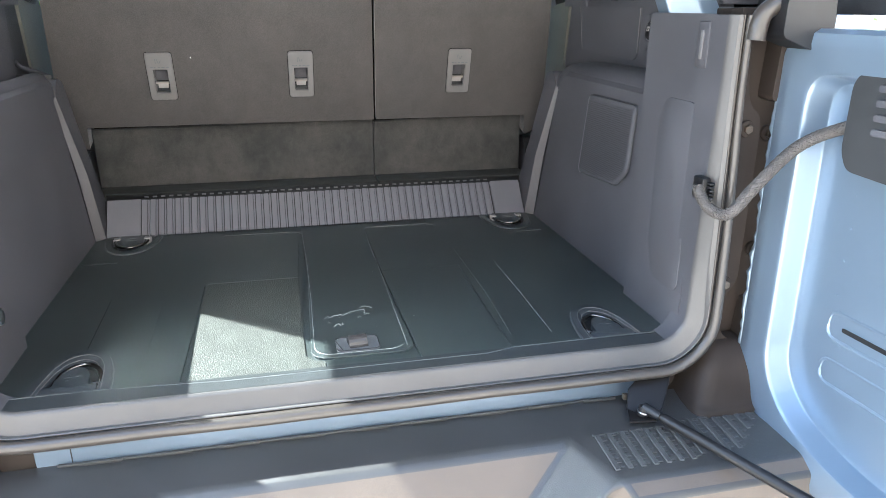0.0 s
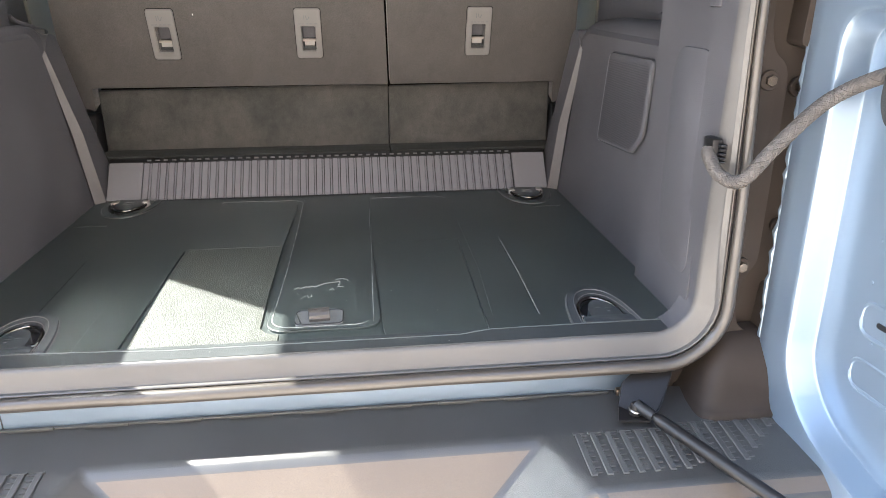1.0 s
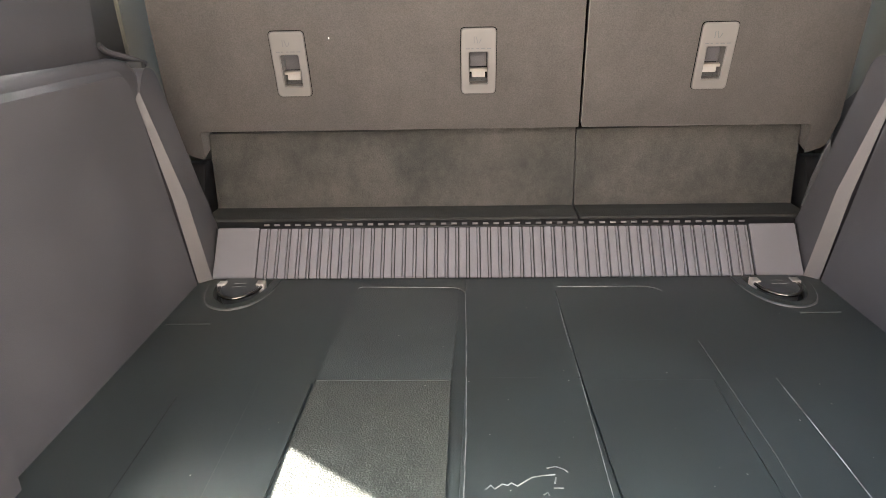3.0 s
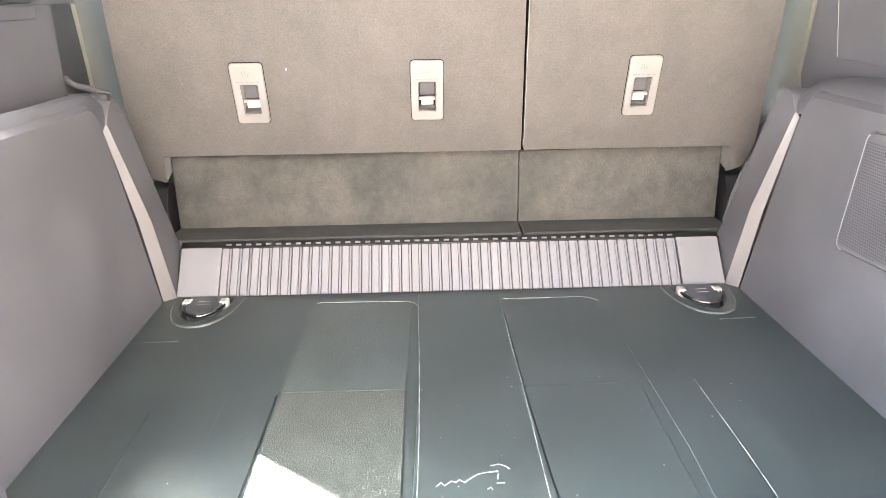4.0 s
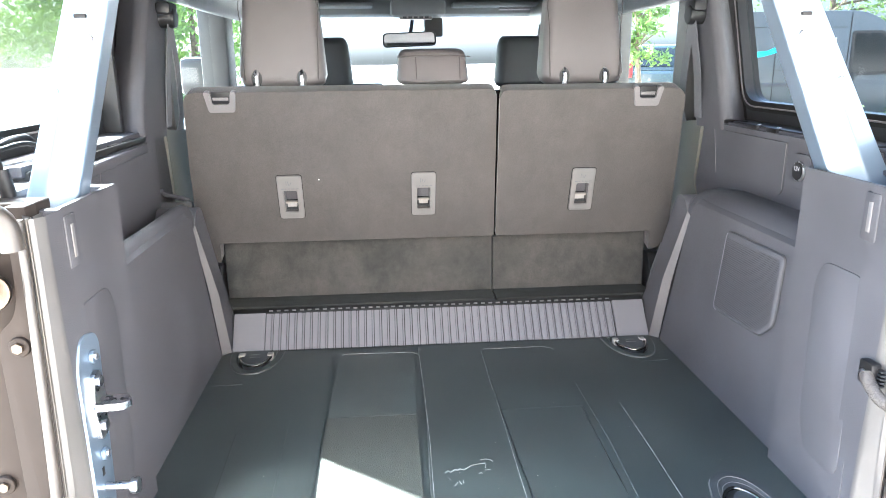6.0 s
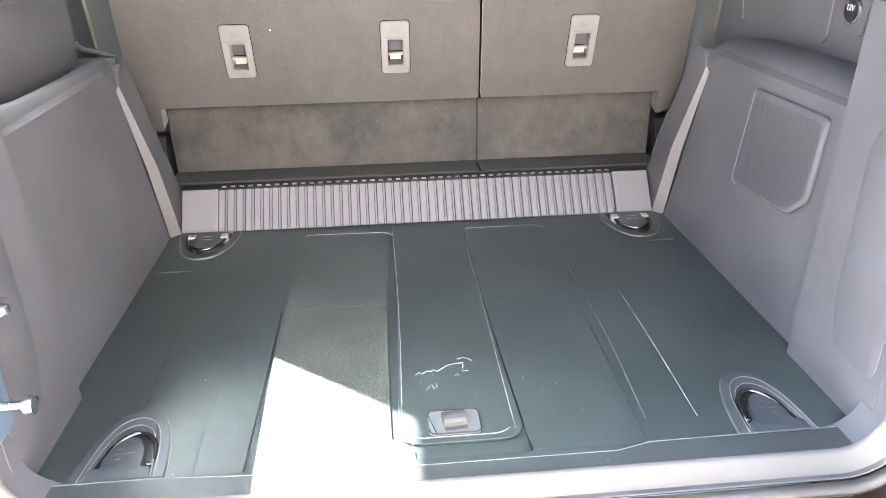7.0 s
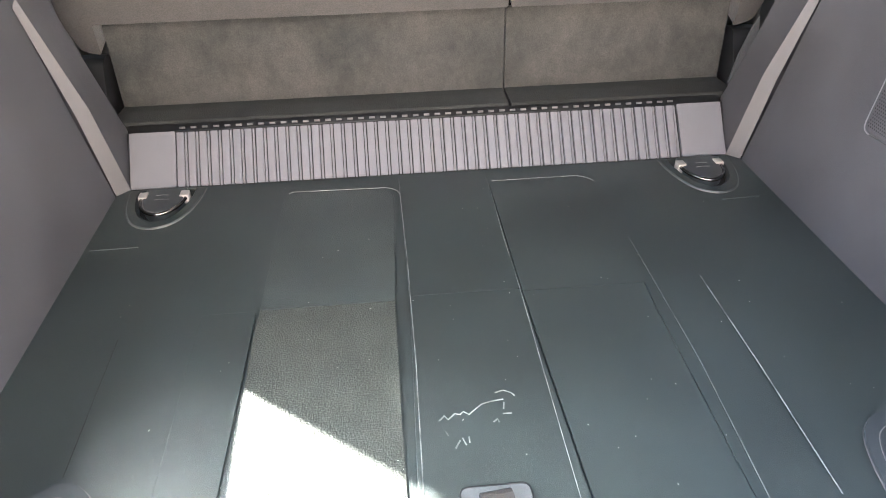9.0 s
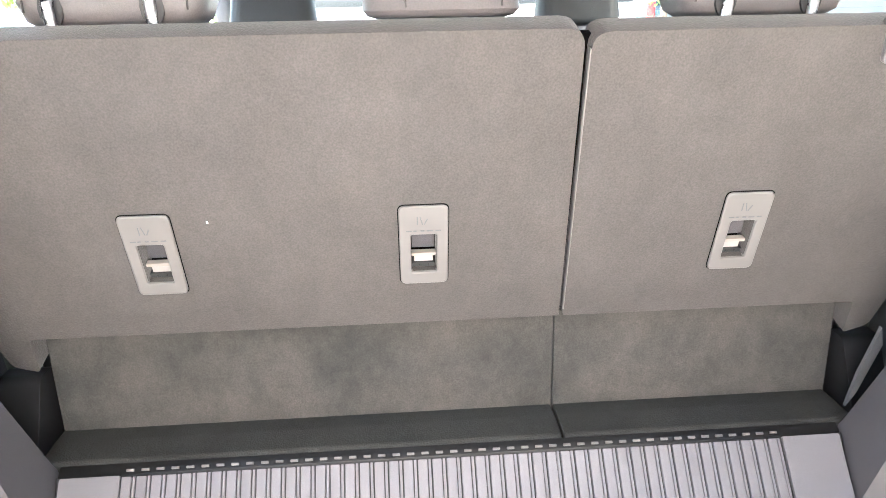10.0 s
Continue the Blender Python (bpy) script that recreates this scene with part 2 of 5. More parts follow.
def rounded(pts, r, n=5):
    """The polygon with its corners rounded; r is one radius or one for each corner."""
    out = []
    k = len(pts)
    for i in range(k):
        ri = r[i] if isinstance(r, (list, tuple)) else r
        p, a, b = Vector(pts[i]), Vector(pts[i - 1]), Vector(pts[(i + 1) % k])
        da, db = (a - p).normalized(), (b - p).normalized()
        ri = min(ri, (a - p).length * 0.48, (b - p).length * 0.48)
        if ri <= 0:
            out.append(tuple(p))
            continue
        s, e = p + da * ri, p + db * ri
        for q in range(n + 1):
            t = q / n
            out.append(tuple(s * (1 - t) ** 2 + p * 2 * t * (1 - t) + e * t * t))
    return out


def rect(x0, x1, y0, y1, r=0.0, n=5):
    p = [(x0, y0), (x1, y0), (x1, y1), (x0, y1)]
    return rounded(p, r, n) if r else p


def scaled(pts, d):
    """The outline moved inwards by about d."""
    c = sum((Vector(p) for p in pts), Vector((0, 0))) / len(pts)
    w, h = max(abs(p[0] - c.x) for p in pts), max(abs(p[1] - c.y) for p in pts)
    return [(c.x + (p[0] - c.x) * (1 - d / w), c.y + (p[1] - c.y) * (1 - d / h)) for p in pts]


def place3(p, axis, w):
    return {"x": (w, p[0], p[1]), "y": (p[0], w, p[1]), "z": (p[0], p[1], w)}[axis]


def rings(loops, bm=None, cap_first=False, cap_last=False, closed=True):
    """Skin over loops of equally many points."""
    bm = bm or bmesh.new()
    vs = [[bm.verts.new(p) for p in lp] for lp in loops]
    n = len(loops[0])
    for a, b in zip(vs, vs[1:]):
        for i in range(n if closed else n - 1):
            j = (i + 1) % n
            bm.faces.new((a[i], a[j], b[j], b[i]))
    if cap_first:
        bm.faces.new(vs[0])
    if cap_last:
        bm.faces.new(vs[-1])
    return bm


def tube(pts, r, seg=8, bm=None, caps=True):
    bm = bm or bmesh.new()
    pts = [Vector(p) for p in pts]
    rs = r if isinstance(r, (list, tuple)) else [r] * len(pts)
    loops, up = [], None
    for i, p in enumerate(pts):
        d = (pts[min(i + 1, len(pts) - 1)] - pts[max(i - 1, 0)]).normalized()
        if up is None:
            up = d.orthogonal().normalized()
        up = (up - d * up.dot(d)).normalized()
        side = d.cross(up)
        loops.append([p + (up * math.cos(a) + side * math.sin(a)) * rs[i] for a in (2 * math.pi * k / seg for k in range(seg))])
    return rings(loops, bm, caps, caps)


def smooth_path(pts, n=6):
    """Points on a Catmull-Rom curve through pts."""
    pts = [Vector(p) for p in pts]
    out = []
    for i in range(len(pts) - 1):
        p0, p1, p2, p3 = pts[max(i - 1, 0)], pts[i], pts[i + 1], pts[min(i + 2, len(pts) - 1)]
        for k in range(n):
            t = k / n
            out.append(0.5 * (2 * p1 + (p2 - p0) * t + (2 * p0 - 5 * p1 + 4 * p2 - p3) * t * t + (3 * p1 - p0 - 3 * p2 + p3) * t ** 3))
    return out + [pts[-1]]


def disc(centre, axis, r, depth, seg=20, bev=0.0, bm=None):
    """A short cylinder whose middle is at centre."""
    bm = bm or bmesh.new()
    q = Vector((0, 0, 1)).rotation_difference(Vector(axis)).to_matrix().to_4x4()
    vs = bmesh.ops.create_cone(bm, segments=seg, radius1=r, radius2=r, depth=depth, cap_ends=True, matrix=Matrix.Translation(centre) @ q)["verts"]
    if bev:
        es = [e for e in {e for v in vs for e in v.link_edges} if any(len(f.verts) > 4 for f in e.link_faces)]
        bmesh.ops.bevel(bm, geom=es, offset=bev, segments=2, profile=0.5, affect="EDGES")
    return bm


def frame_plate(outer, inner, axis, w0, w1, bm=None):
    """A plate with a hole: outer and inner loops of equally many points, from w0 to w1 along axis."""
    o0, o1 = [place3(p, axis, w0) for p in outer], [place3(p, axis, w1) for p in outer]
    i0, i1 = [place3(p, axis, w0) for p in inner], [place3(p, axis, w1) for p in inner]
    return rings([o0, o1, i1, i0, o0], bm)


def rect_loop(pts, x0, x1, y0, y1):
    """For each point of an inner loop a point on the rectangle round it."""
    cx, cy = sum(p[0] for p in pts) / len(pts), sum(p[1] for p in pts) / len(pts)
    out = []
    for x, y in pts:
        dx, dy = x - cx, y - cy
        k = min(((x1 - cx) / dx if dx > 1e-6 else (x0 - cx) / dx if dx < -1e-6 else 1e9),
                ((y1 - cy) / dy if dy > 1e-6 else (y0 - cy) / dy if dy < -1e-6 else 1e9))
        out.append((cx + dx * k, cy + dy * k))
    for c in ((x0, y0), (x1, y0), (x1, y1), (x0, y1)):
        out[min(range(len(out)), key=lambda i: (out[i][0] - c[0]) ** 2 + (out[i][1] - c[1]) ** 2)] = c
    return out


def plate3(pts, off, bm=None):
    """A sheet-metal plate: corner points and the offset to its other face."""
    o = Vector(off)
    return rings([[Vector(p) for p in pts], [Vector(p) + o for p in pts]], bm, True, True)


def weld(bm):
    bmesh.ops.remove_doubles(bm, verts=bm.verts, dist=1e-5)
    return bm


# ---------- ground ----------
bm = bmesh.new()
bmesh.ops.create_grid(bm, x_segments=40, y_segments=40, size=300)
ground = part("ground", bm, GROUND, smooth=0)
tagged(ground, "sunlit pale concrete car park ground", "ground", kind="structure")

FLOOR = 0.80
# sunlit wall of the building behind the car park
bm = box(-22, 22, -16.4, -16.0, -0.2, 15.0)
tagged(part("wall_south", bm, FACADE_DULL, smooth=0), "plain tan plastered wall facing the car park", "wall", kind="structure")
# unseen wall, added to throw sunlight back onto the left side trim
tagged(part("bounce_wall_east", box(5.6, 6.0, -16.0, 0.6, -0.2, 9.0), FACADE, smooth=0), "unseen tan wall added to bounce sunlight onto the left trim", "wall", kind="structure")


# ---------- vehicle shell ----------
shell = thing("car_body", "light blue off-road car body with open tailgate and dark jambs", "car")

# U-shaped opening: path of the inner edge, with outward normals in x and z
HALF, R0, TOP = 0.548, 0.055, 1.335
upath = []
for k in range(9):
    upath.append(((-HALF, TOP - (TOP - FLOOR - R0) * k / 8), (-1, 0)))
for k in range(1, 9):
    a = math.pi + k / 8 * math.pi / 2
    upath.append(((-HALF + R0 + R0 * math.cos(a), FLOOR + R0 + R0 * math.sin(a)), (math.cos(a), math.sin(a))))
for k in range(1, 20):
    upath.append(((-HALF + R0 + (2 * HALF - 2 * R0) * k / 20, FLOOR), (0, -1)))
half = [((-p[0], p[1]), (-n[0], n[1])) for p, n in upath[:17]]
upath += half[::-1]


def u_sweep(profile, closed=False, wave=0.0):
    """Profile points (offset, y) at the sill, half way up the sides and at their top."""
    loops = []
    for i, (p, n) in enumerate(upath):
        w = wave * math.sin(i * 0.9) * math.sin(i * 0.37)
        k, m = min(1.0, max(0.0, (p[1] - 0.80) / 0.15)), min(1.0, max(0.0, (p[1] - 0.95) / 0.30))
        q = []
        for a, b, c, d, e, f in profile:
            u, y = a + (c - a) * k + (e - c) * m, b + (d - b) * k + (f - d) * m
            q.append((u + w, y))
        loops.append([(p[0] + n[0] * u, y, p[1] + n[1] * u) for u, y in q])
    return rings(loops, closed=closed, cap_first=closed, cap_last=closed)


def seal_ring(sill, mid, top, n=12):
    return [tuple(c + r * f for u, y, r in (sill, mid, top) for c, f in ((u, math.cos(a)), (y, math.sin(a)))) for a in (2 * math.pi * k / n for k in range(n))]


part("opening_return", u_sweep([(0.006, 0.128, -0.001, 0.128, -0.001, 0.128), (0.006, 0.0815, 0.0, 0.0785, 0.0, 0.066)]), TRIM, shell, "grained return of the post covers", 24)
TRIM_SECTION = zip(
    ((0.0, 0.0815), (0.0003, 0.0796), (0.0014, 0.0772), (0.0034, 0.0752), (0.0060, 0.0738), (0.0265, 0.0646), (0.0282, 0.0634), (0.0282, 0.0612), (0.0277, 0.0562), (0.0288, 0.0550), (0.034, 0.065), (0.040, 0.12)),
    ((0.0, 0.0785), (0.0003, 0.0765), (0.0010, 0.0740), (0.0020, 0.0718), (0.0030, 0.0698), (0.0110, 0.0558), (0.0117, 0.0548), (0.0127, 0.0525), (0.0190, 0.0483), (0.0203, 0.0488), (0.0215, 0.065), (0.022, 0.09)),
    ((0.0, 0.0660), (0.0002, 0.0645), (0.0006, 0.0628), (0.0012, 0.0612), (0.0020, 0.0595), (0.0056, 0.0536), (0.0061, 0.0528), (0.0070, 0.0512), (0.0120, 0.0483), (0.0132, 0.0488), (0.0145, 0.060), (0.015, 0.09)))
part("sill_trim", u_sweep([sum(p, ()) for p in TRIM_SECTION]), SILL, shell, "satin grey plastic sill trim round the opening", 30)
part("sill_cover", prism([(-0.536, 0.0802), (0.536, 0.0802), (0.540, 0.1185), (-0.540, 0.1185)], "z", 0.795, 0.8004), SILL_TOP, shell, "dark flat top of the sill")
for sx in (-1, 1):
    part("sill_seam", rings([[(sx * 0.5290, y, z), (sx * 0.5302, y, z), (sx * 0.5302, y + 0.003, z - 0.003), (sx * 0.5290, y + 0.003, z - 0.003)] for y, z in ((0.0790, 0.7999), (0.0748, 0.7968), (0.0732, 0.7940), (0.0640, 0.7735), (0.0610, 0.7721), (0.0552, 0.7724))], cap_first=True, cap_last=True), BLACK, shell)
part("inner_seal", u_sweep(seal_ring((0.0322, 0.0600, 0.0026), (0.0245, 0.0535, 0.0026), (0.0160, 0.0515, 0.0020)), True, 0.0004), RUBBER, shell, "thin inner seal lip")
part("door_seal", u_sweep(seal_ring((0.0378, 0.0475, 0.0095), (0.0335, 0.0450, 0.0072), (0.0220, 0.0457, 0.0055), 14), True, 0.0008), RUBBER, shell, "thick rubber door seal")
part("seal_flange", u_sweep([(0.034, 0.072, 0.018, 0.068, 0.012, 0.060), (0.050, 0.078, 0.042, 0.078, 0.033, 0.075), (0.075, 0.10, 0.055, 0.10, 0.055, 0.10)]), BLACK, shell)

# rear face below and beside the opening
part("rear_panel", prism(rounded([(-0.475, 0.66), (0.455, 0.66), (0.475, 0.735), (0.475, 0.768), (-0.49, 0.768), (-0.49, 0.70)], 0.012), "y", 0.0855, 0.12, 0.003), PAINT, shell, "light blue painted rear panel under the seal")
part("panel_seam", box(-0.4405, -0.439, 0.0845, 0.09, 0.69, 0.768), TRIM_DARK, shell)


def jamb(sx):
    def pr(pts, y0, y1, b, name, mat, label="", r=0.02):
        part(name, prism(rounded([(sx * p[0], p[1]) for p in pts], r), "y", y0, y1, b, seg=3), mat, shell, label)
    pr([(0.475, 0.66), (0.76, 0.66), (0.76, 1.345), (0.575, 1.345), (0.582, 0.86), (0.57, 0.79), (0.53, 0.755), (0.475, 0.752)], 0.098, 0.14, 0.002, "jamb_panel", JAMB, "dark satin door jamb metal", 0.004)
    # raised inner plate, whose outer edge runs round the two hinge pockets
    edge = [(0.575, 0.775), (0.575, 1.345), (0.600, 1.345), (0.602, 1.25), (0.604, 1.222), (0.613, 1.199), (0.629, 1.187), (0.635, 1.165), (0.634, 1.05), (0.634, 0.93), (0.634, 0.908), (0.620, 0.887), (0.611, 0.865), (0.611, 0.825), (0.622, 0.802), (0.668, 0.783), (0.668, 0.755), (0.60, 0.745)]
    pr(edge, 0.074, 0.102, 0.0045, "jamb_plate", JAMB, "pressed inner plate of the jamb", [0, 0, 0, 0, 0.012, 0.012, 0.01, 0.012, 0, 0, 0.012, 0.012, 0.012, 0.015, 0.015, 0.01, 0, 0])
    for x0, x1, z0, z1 in ((0.640, 0.668, 1.206, 1.345), (0.655, 0.680, 0.786, 0.868)):
        pr([(x0 - 0.002, z0 + 0.004), (x1, z0 - 0.004), (x1, z1), (x0 + 0.004, z1)], 0.062, 0.100, 0.006, "hinge_plate", JAMB, "", 0.008)
    foot = []
    for z, x0, x1, y in ((0.690, 0.540, 0.690, 0.000), (0.6985, 0.541, 0.689, -0.001), (0.703, 0.547, 0.684, 0.006), (0.712, 0.551, 0.681, 0.011), (0.730, 0.557, 0.677, 0.018), (0.755, 0.566, 0.674, 0.029), (0.775, 0.577, 0.672, 0.042), (0.790, 0.588, 0.670, 0.058), (0.800, 0.598, 0.668, 0.078)):
        foot.append([(sx * p[0], p[1], z) for p in rect(x0, x1, y, 0.12, 0.030, 7)])
    part("jamb_foot", rings(foot, cap_first=True, cap_last=True), JAMB, shell, "rounded foot of the jamb", 75)
    for z, x, y in ((1.165, 0.608, 0.073), (1.153, 0.664, 0.094), (0.955, 0.670, 0.094), (0.903, 0.608, 0.073)):
        part("bolt_boss", disc((sx * x, y, z), (0, 1, 0), 0.0135, 0.008, 24, 0.003), JAMB, shell)
        part("bolt", disc((sx * x, y - 0.005, z), (0, 1, 0), 0.0075, 0.008, 6, 0.001), BRONZE, shell)


jamb(1)
jamb(-1)
part("bump_stop", disc((-0.628, 0.045, 1.238), (0.3, -1, 0.1), 0.016, 0.05, 18, 0.006), RUBBER, shell, "round rubber bump stop")
part("bump_stop_collar", disc((-0.631, 0.068, 1.239), (0.3, -1, 0.1), 0.025, 0.014, 20, 0.004), BRONZE, shell)

# outer skin, floor pan, hardtop
for sx in (-1, 1):
    front = 0.775 if sx < 0 else 0.86
    part("side_skin", box(sx * 0.80 if sx < 0 else 0.752, -0.752 if sx < 0 else 0.80, 0.10, 3.0, 0.45, 1.335, 0.006), PAINT, shell, "blue painted body side")
    # hardtop side with its quarter window
    low, top = 1.405, 1.837 if sx < 0 else 1.79
    inner = rounded([(0.12, low), (front, low), (front + (0.15 if sx > 0 else 0.0), top), (0.12, top)], [0.045, 0.045, 0.014, 0.02])
    outer = rect_loop(inner, -0.02, 0.92 if sx < 0 else 1.09, 1.335, top + 0.03)
    x0, x1 = sorted((sx * 0.742, sx * 0.762))
    part("hardtop_side", frame_plate(outer, inner, "x", x0, x1), TRIM_DARK, shell, "black hardtop side wall")
    x0, x1 = sorted((sx * (0.728 if sx > 0 else 0.740), sx * 0.766))
    part("window_rubber", frame_plate(scaled(inner, -0.016 if sx > 0 else -0.011), scaled(inner, 0.006), "x", x0, x1), GLOSS, shell, "black window rubber")
    loop = [(sx * (0.7275 if sx > 0 else 0.7395), p[0], p[1]) for p in scaled(inner, -0.006)]
    part("window_bead", tube(loop + loop[:2], 0.0020, 6), CHAMFER, shell, "thin bright bead in the window rubber")
    pane = part("quarter_window", prism(scaled(inner, 0.002), "x", sx * 0.750, sx * 0.753), GLASS if sx < 0 else GLASS_CLEAN, shell, "tinted quarter window glass")
    pane.visible_shadow = False
    # pillars and door window strips further forward
    part("pillar", box(*sorted((sx * 0.742, sx * 0.80)), 0.84 if sx < 0 else 1.06, 1.06 if sx < 0 else 1.12, 1.335, 1.80, 0.004), TRIM_DARK, shell)
    part("pillar", box(*sorted((sx * 0.70, sx * 0.80)), 1.90, 2.03, 1.335, 1.80, 0.01), TRIM_DARK, shell)
    part("pillar", prism([(2.74, 1.78), (2.80, 1.80), (3.22, 1.30), (3.12, 1.30)], "x", sx * 0.64, sx * 0.74, 0.008), TRIM_DARK, shell)
    part("roof_rail", box(*sorted((sx * 0.66, sx * 0.80)), 0.84, 2.80, 1.725, 1.80, 0.012), TRIM_DARK, shell)
    for y0, y1 in ((1.06, 1.90), (2.03, 2.86)):
        pane = part("door_window", box(*sorted((sx * 0.757, sx * 0.760)), y0, y1, 1.335, 1.725), CLEAR, shell, "side door glass")
        pane.visible_shadow = False
part("floor_pan", box(-0.76, 0.76, 0.10, 1.05, 0.60, 0.785), TRIM_DARK, shell)
part("cabin_floor", box(-0.76, 0.76, 1.05, 3.2, 0.45, 0.55), TRIM_DARK, shell)
part("roof", box(-0.744, 0.80, -0.03, 2.80, 1.80, 1.84, 0.01), LINER, shell, "grey lined hardtop roof")
part("roof_edge", box(-0.62, 0.62, -0.03, 0.03, 1.74, 1.80, 0.012), TRIM_DARK, shell)
part("windshield_header", box(-0.74, 0.74, 2.62, 2.80, 1.715, 1.80, 0.02), LINER, shell, "grey windscreen header")
part("cowl", box(-0.76, 0.76, 3.08, 3.3, 0.5, 1.25, 0.02), BLACK, shell)
part("hood", box(-0.70, 0.70, 3.3, 4.3, 0.8, 1.16, 0.06), PAINT, shell, "blue bonnet")
pane = part("windscreen", prism([(2.78, 1.73), (2.784, 1.73), (3.184, 1.25), (3.18, 1.25)], "x", -0.66, 0.66), CLEAR, shell, "clear windscreen glass")
pane.visible_shadow = False

# painted rear legs of the roll cage
for sx in (-1, 1):
    loops = []
    bx, tx_ = (0.5985, 0.5400) if sx < 0 else (0.6040, 0.5040)
    w0, w1 = (0.0355, 0.030) if sx < 0 else (0.0490, 0.037)
    ly = 0.225 if sx < 0 else 0.270
    for z in (1.30, 1.345, 1.475, 1.605, 1.80):
        f = (z - 1.345) / 0.26
        x, y, w, d = bx + (tx_ - bx) * f, ly + 0.055 * f, w0 + (w1 - w0) * f, 0.033
        c = rounded([(x - w, y - d * 0.45), (x + 0.05 * w, y - d), (x + w, y - d * 0.60), (x + w * 0.9, y + d), (x - w * 0.9, y + d)], 0.006, 3)
        loops.append([(sx * p[0], p[1], z) for p in c])
    leg = part("cage_leg", rings(loops, cap_first=True, cap_last=True), PAINT, shell, "light blue painted roll cage leg with bolts", 50)
    for z, dx in ((1.475, 0.018), (1.545, -0.016), (1.60, 0.012)):
        k = (z - 1.345) / 0.26
        x, y = bx + (tx_ - bx) * k, ly + 0.055 * k - 0.0275
        part("cage_bolt", disc((sx * (x + dx), y, z), (0, 1, 0.2), 0.0065, 0.006, 14, 0.0015), STEEL, leg)
    x = bx + (tx_ - bx) * 0.9
    part("slot", box(sx * x - 0.008, sx * x + 0.008, ly + 0.015, ly + 0.025, 1.572, 1.578, 0.0015), BLACK, leg)
    pad = smooth_path([(sx * 0.50, 0.30, 1.745), (sx * 0.575, 0.60, 1.72), (sx * 0.61, 0.95, 1.70), (sx * 0.61, 1.9, 1.70), (sx * 0.60, 2.6, 1.72)], 5)
    part("cage_pad", tube(pad, 0.052, 14), TRIM_DARK, shell, "black padded roll cage bar")

# ---------- bumper ----------
bumper = thing("rear_bumper", "dark grained plastic rear bumper with ribbed step pads", "bumper")
deck = bmesh.new()
for sx in (-1, 1):
    P = lambda x, y, z: (sx * x, y, z)
    quads = [
        [P(0, 0.085, 0.702), P(0.31, 0.085, 0.702), P(0.31, -0.004, 0.692), P(0, -0.004, 0.692)],
        [P(0.31, 0.085, 0.702), P(0.86, 0.085, 0.702), P(0.86, -0.004, 0.692), P(0.31, -0.004, 0.692)],
        [P(0.31, -0.004, 0.692), P(0.86, -0.004, 0.692), P(0.86, -0.108, 0.682), P(0.355, -0.108, 0.682)],
        [P(0.355, -0.108, 0.682), P(0.86, -0.108, 0.682), P(0.86, -0.135, 0.664), P(0.365, -0.135, 0.664)],
        [P(0.365, -0.135, 0.664), P(0.86, -0.135, 0.664), P(0.86, -0.16, 0.45), P(0.38, -0.16, 0.45)],
        [P(0, -0.004, 0.692), P(0.31, -0.004, 0.692), P(0.302, -0.015, 0.686), P(0, -0.015, 0.686)],
        [P(0, -0.015, 0.686), P(0.302, -0.015, 0.686), P(0.19, -0.085, 0.60), P(0, -0.085, 0.60)],
        [P(0, -0.085, 0.60), P(0.19, -0.085, 0.60), P(0.19, -0.09, 0.45), P(0, -0.09, 0.45)],
        [P(0.302, -0.015, 0.686), P(0.31, -0.004, 0.692), P(0.355, -0.108, 0.682), P(0.335, -0.115, 0.672)],
        [P(0.302, -0.015, 0.686), P(0.335, -0.115, 0.672), P(0.24, -0.135, 0.60), P(0.19, -0.085, 0.60)],
        [P(0.335, -0.115, 0.672), P(0.355, -0.108, 0.682), P(0.365, -0.135, 0.664), P(0.38, -0.16, 0.45), P(0.24, -0.14, 0.45), P(0.24, -0.135, 0.60)],
        [P(0.19, -0.085, 0.60), P(0.24, -0.135, 0.60), P(0.24, -0.14, 0.45), P(0.19, -0.09, 0.45)],
    ]
    for i, q in enumerate(quads):
        f = deck.faces.new([deck.verts.new(p) for p in q])
        # sloping and rear faces take the colour with the painted tan reflection
        f.material_index = 1 if i in (3, 4, 6, 7, 10, 11) else 0
weld(deck)
bmesh.ops.recalc_face_normals(deck, faces=deck.faces)
creases = [e for e in deck.edges if len(e.link_faces) == 2 and e.calc_face_angle() > radians(12)]
bmesh.ops.bevel(deck, geom=creases, offset=0.010, segments=4, profile=0.5, affect="EDGES", clamp_overlap=True)
part("deck", deck, [BUMPER, BUMPER_FACE], bumper, "", 60)
part("face_groove", tube([(x, -0.1475, 0.575) for x in (0.37, 0.86)], 0.003, 6), TRIM_DARK, bumper)
part("face_groove", tube([(x, -0.1475, 0.575) for x in (-0.86, -0.37)], 0.003, 6), TRIM_DARK, bumper)
# step pads: slanted ladders of small raised rungs
for sx in (-1, 1):
    for c in range(15):
        x = 0.352 + 0.0215 * c
        rows = 8 if c < 11 else 8 - 2 * (c - 10)
        y0 = -0.006 if c < 7 else 0.003
        lad = box(0, 0.0085, -0.0102 * rows, 0, 0, 0.0030, 0.001, seg=1)
        for r in range(rows):
            yy = -0.0102 * r
            box(0.0085, 0.0165, yy - 0.0052, yy - 0.0018, 0, 0.0022, bm=lad)
        box(-0.002, 0.0165, -0.002, 0.001, 0, 0.0034, bm=lad)
        ob = part("step_rib", lad, TREAD, bumper, "", 0)
        ob.matrix_basis = pose(sx * x, y0, 0.6915, 5.5, 0, 0)
        if sx < 0:
            ob.scale.x = -1
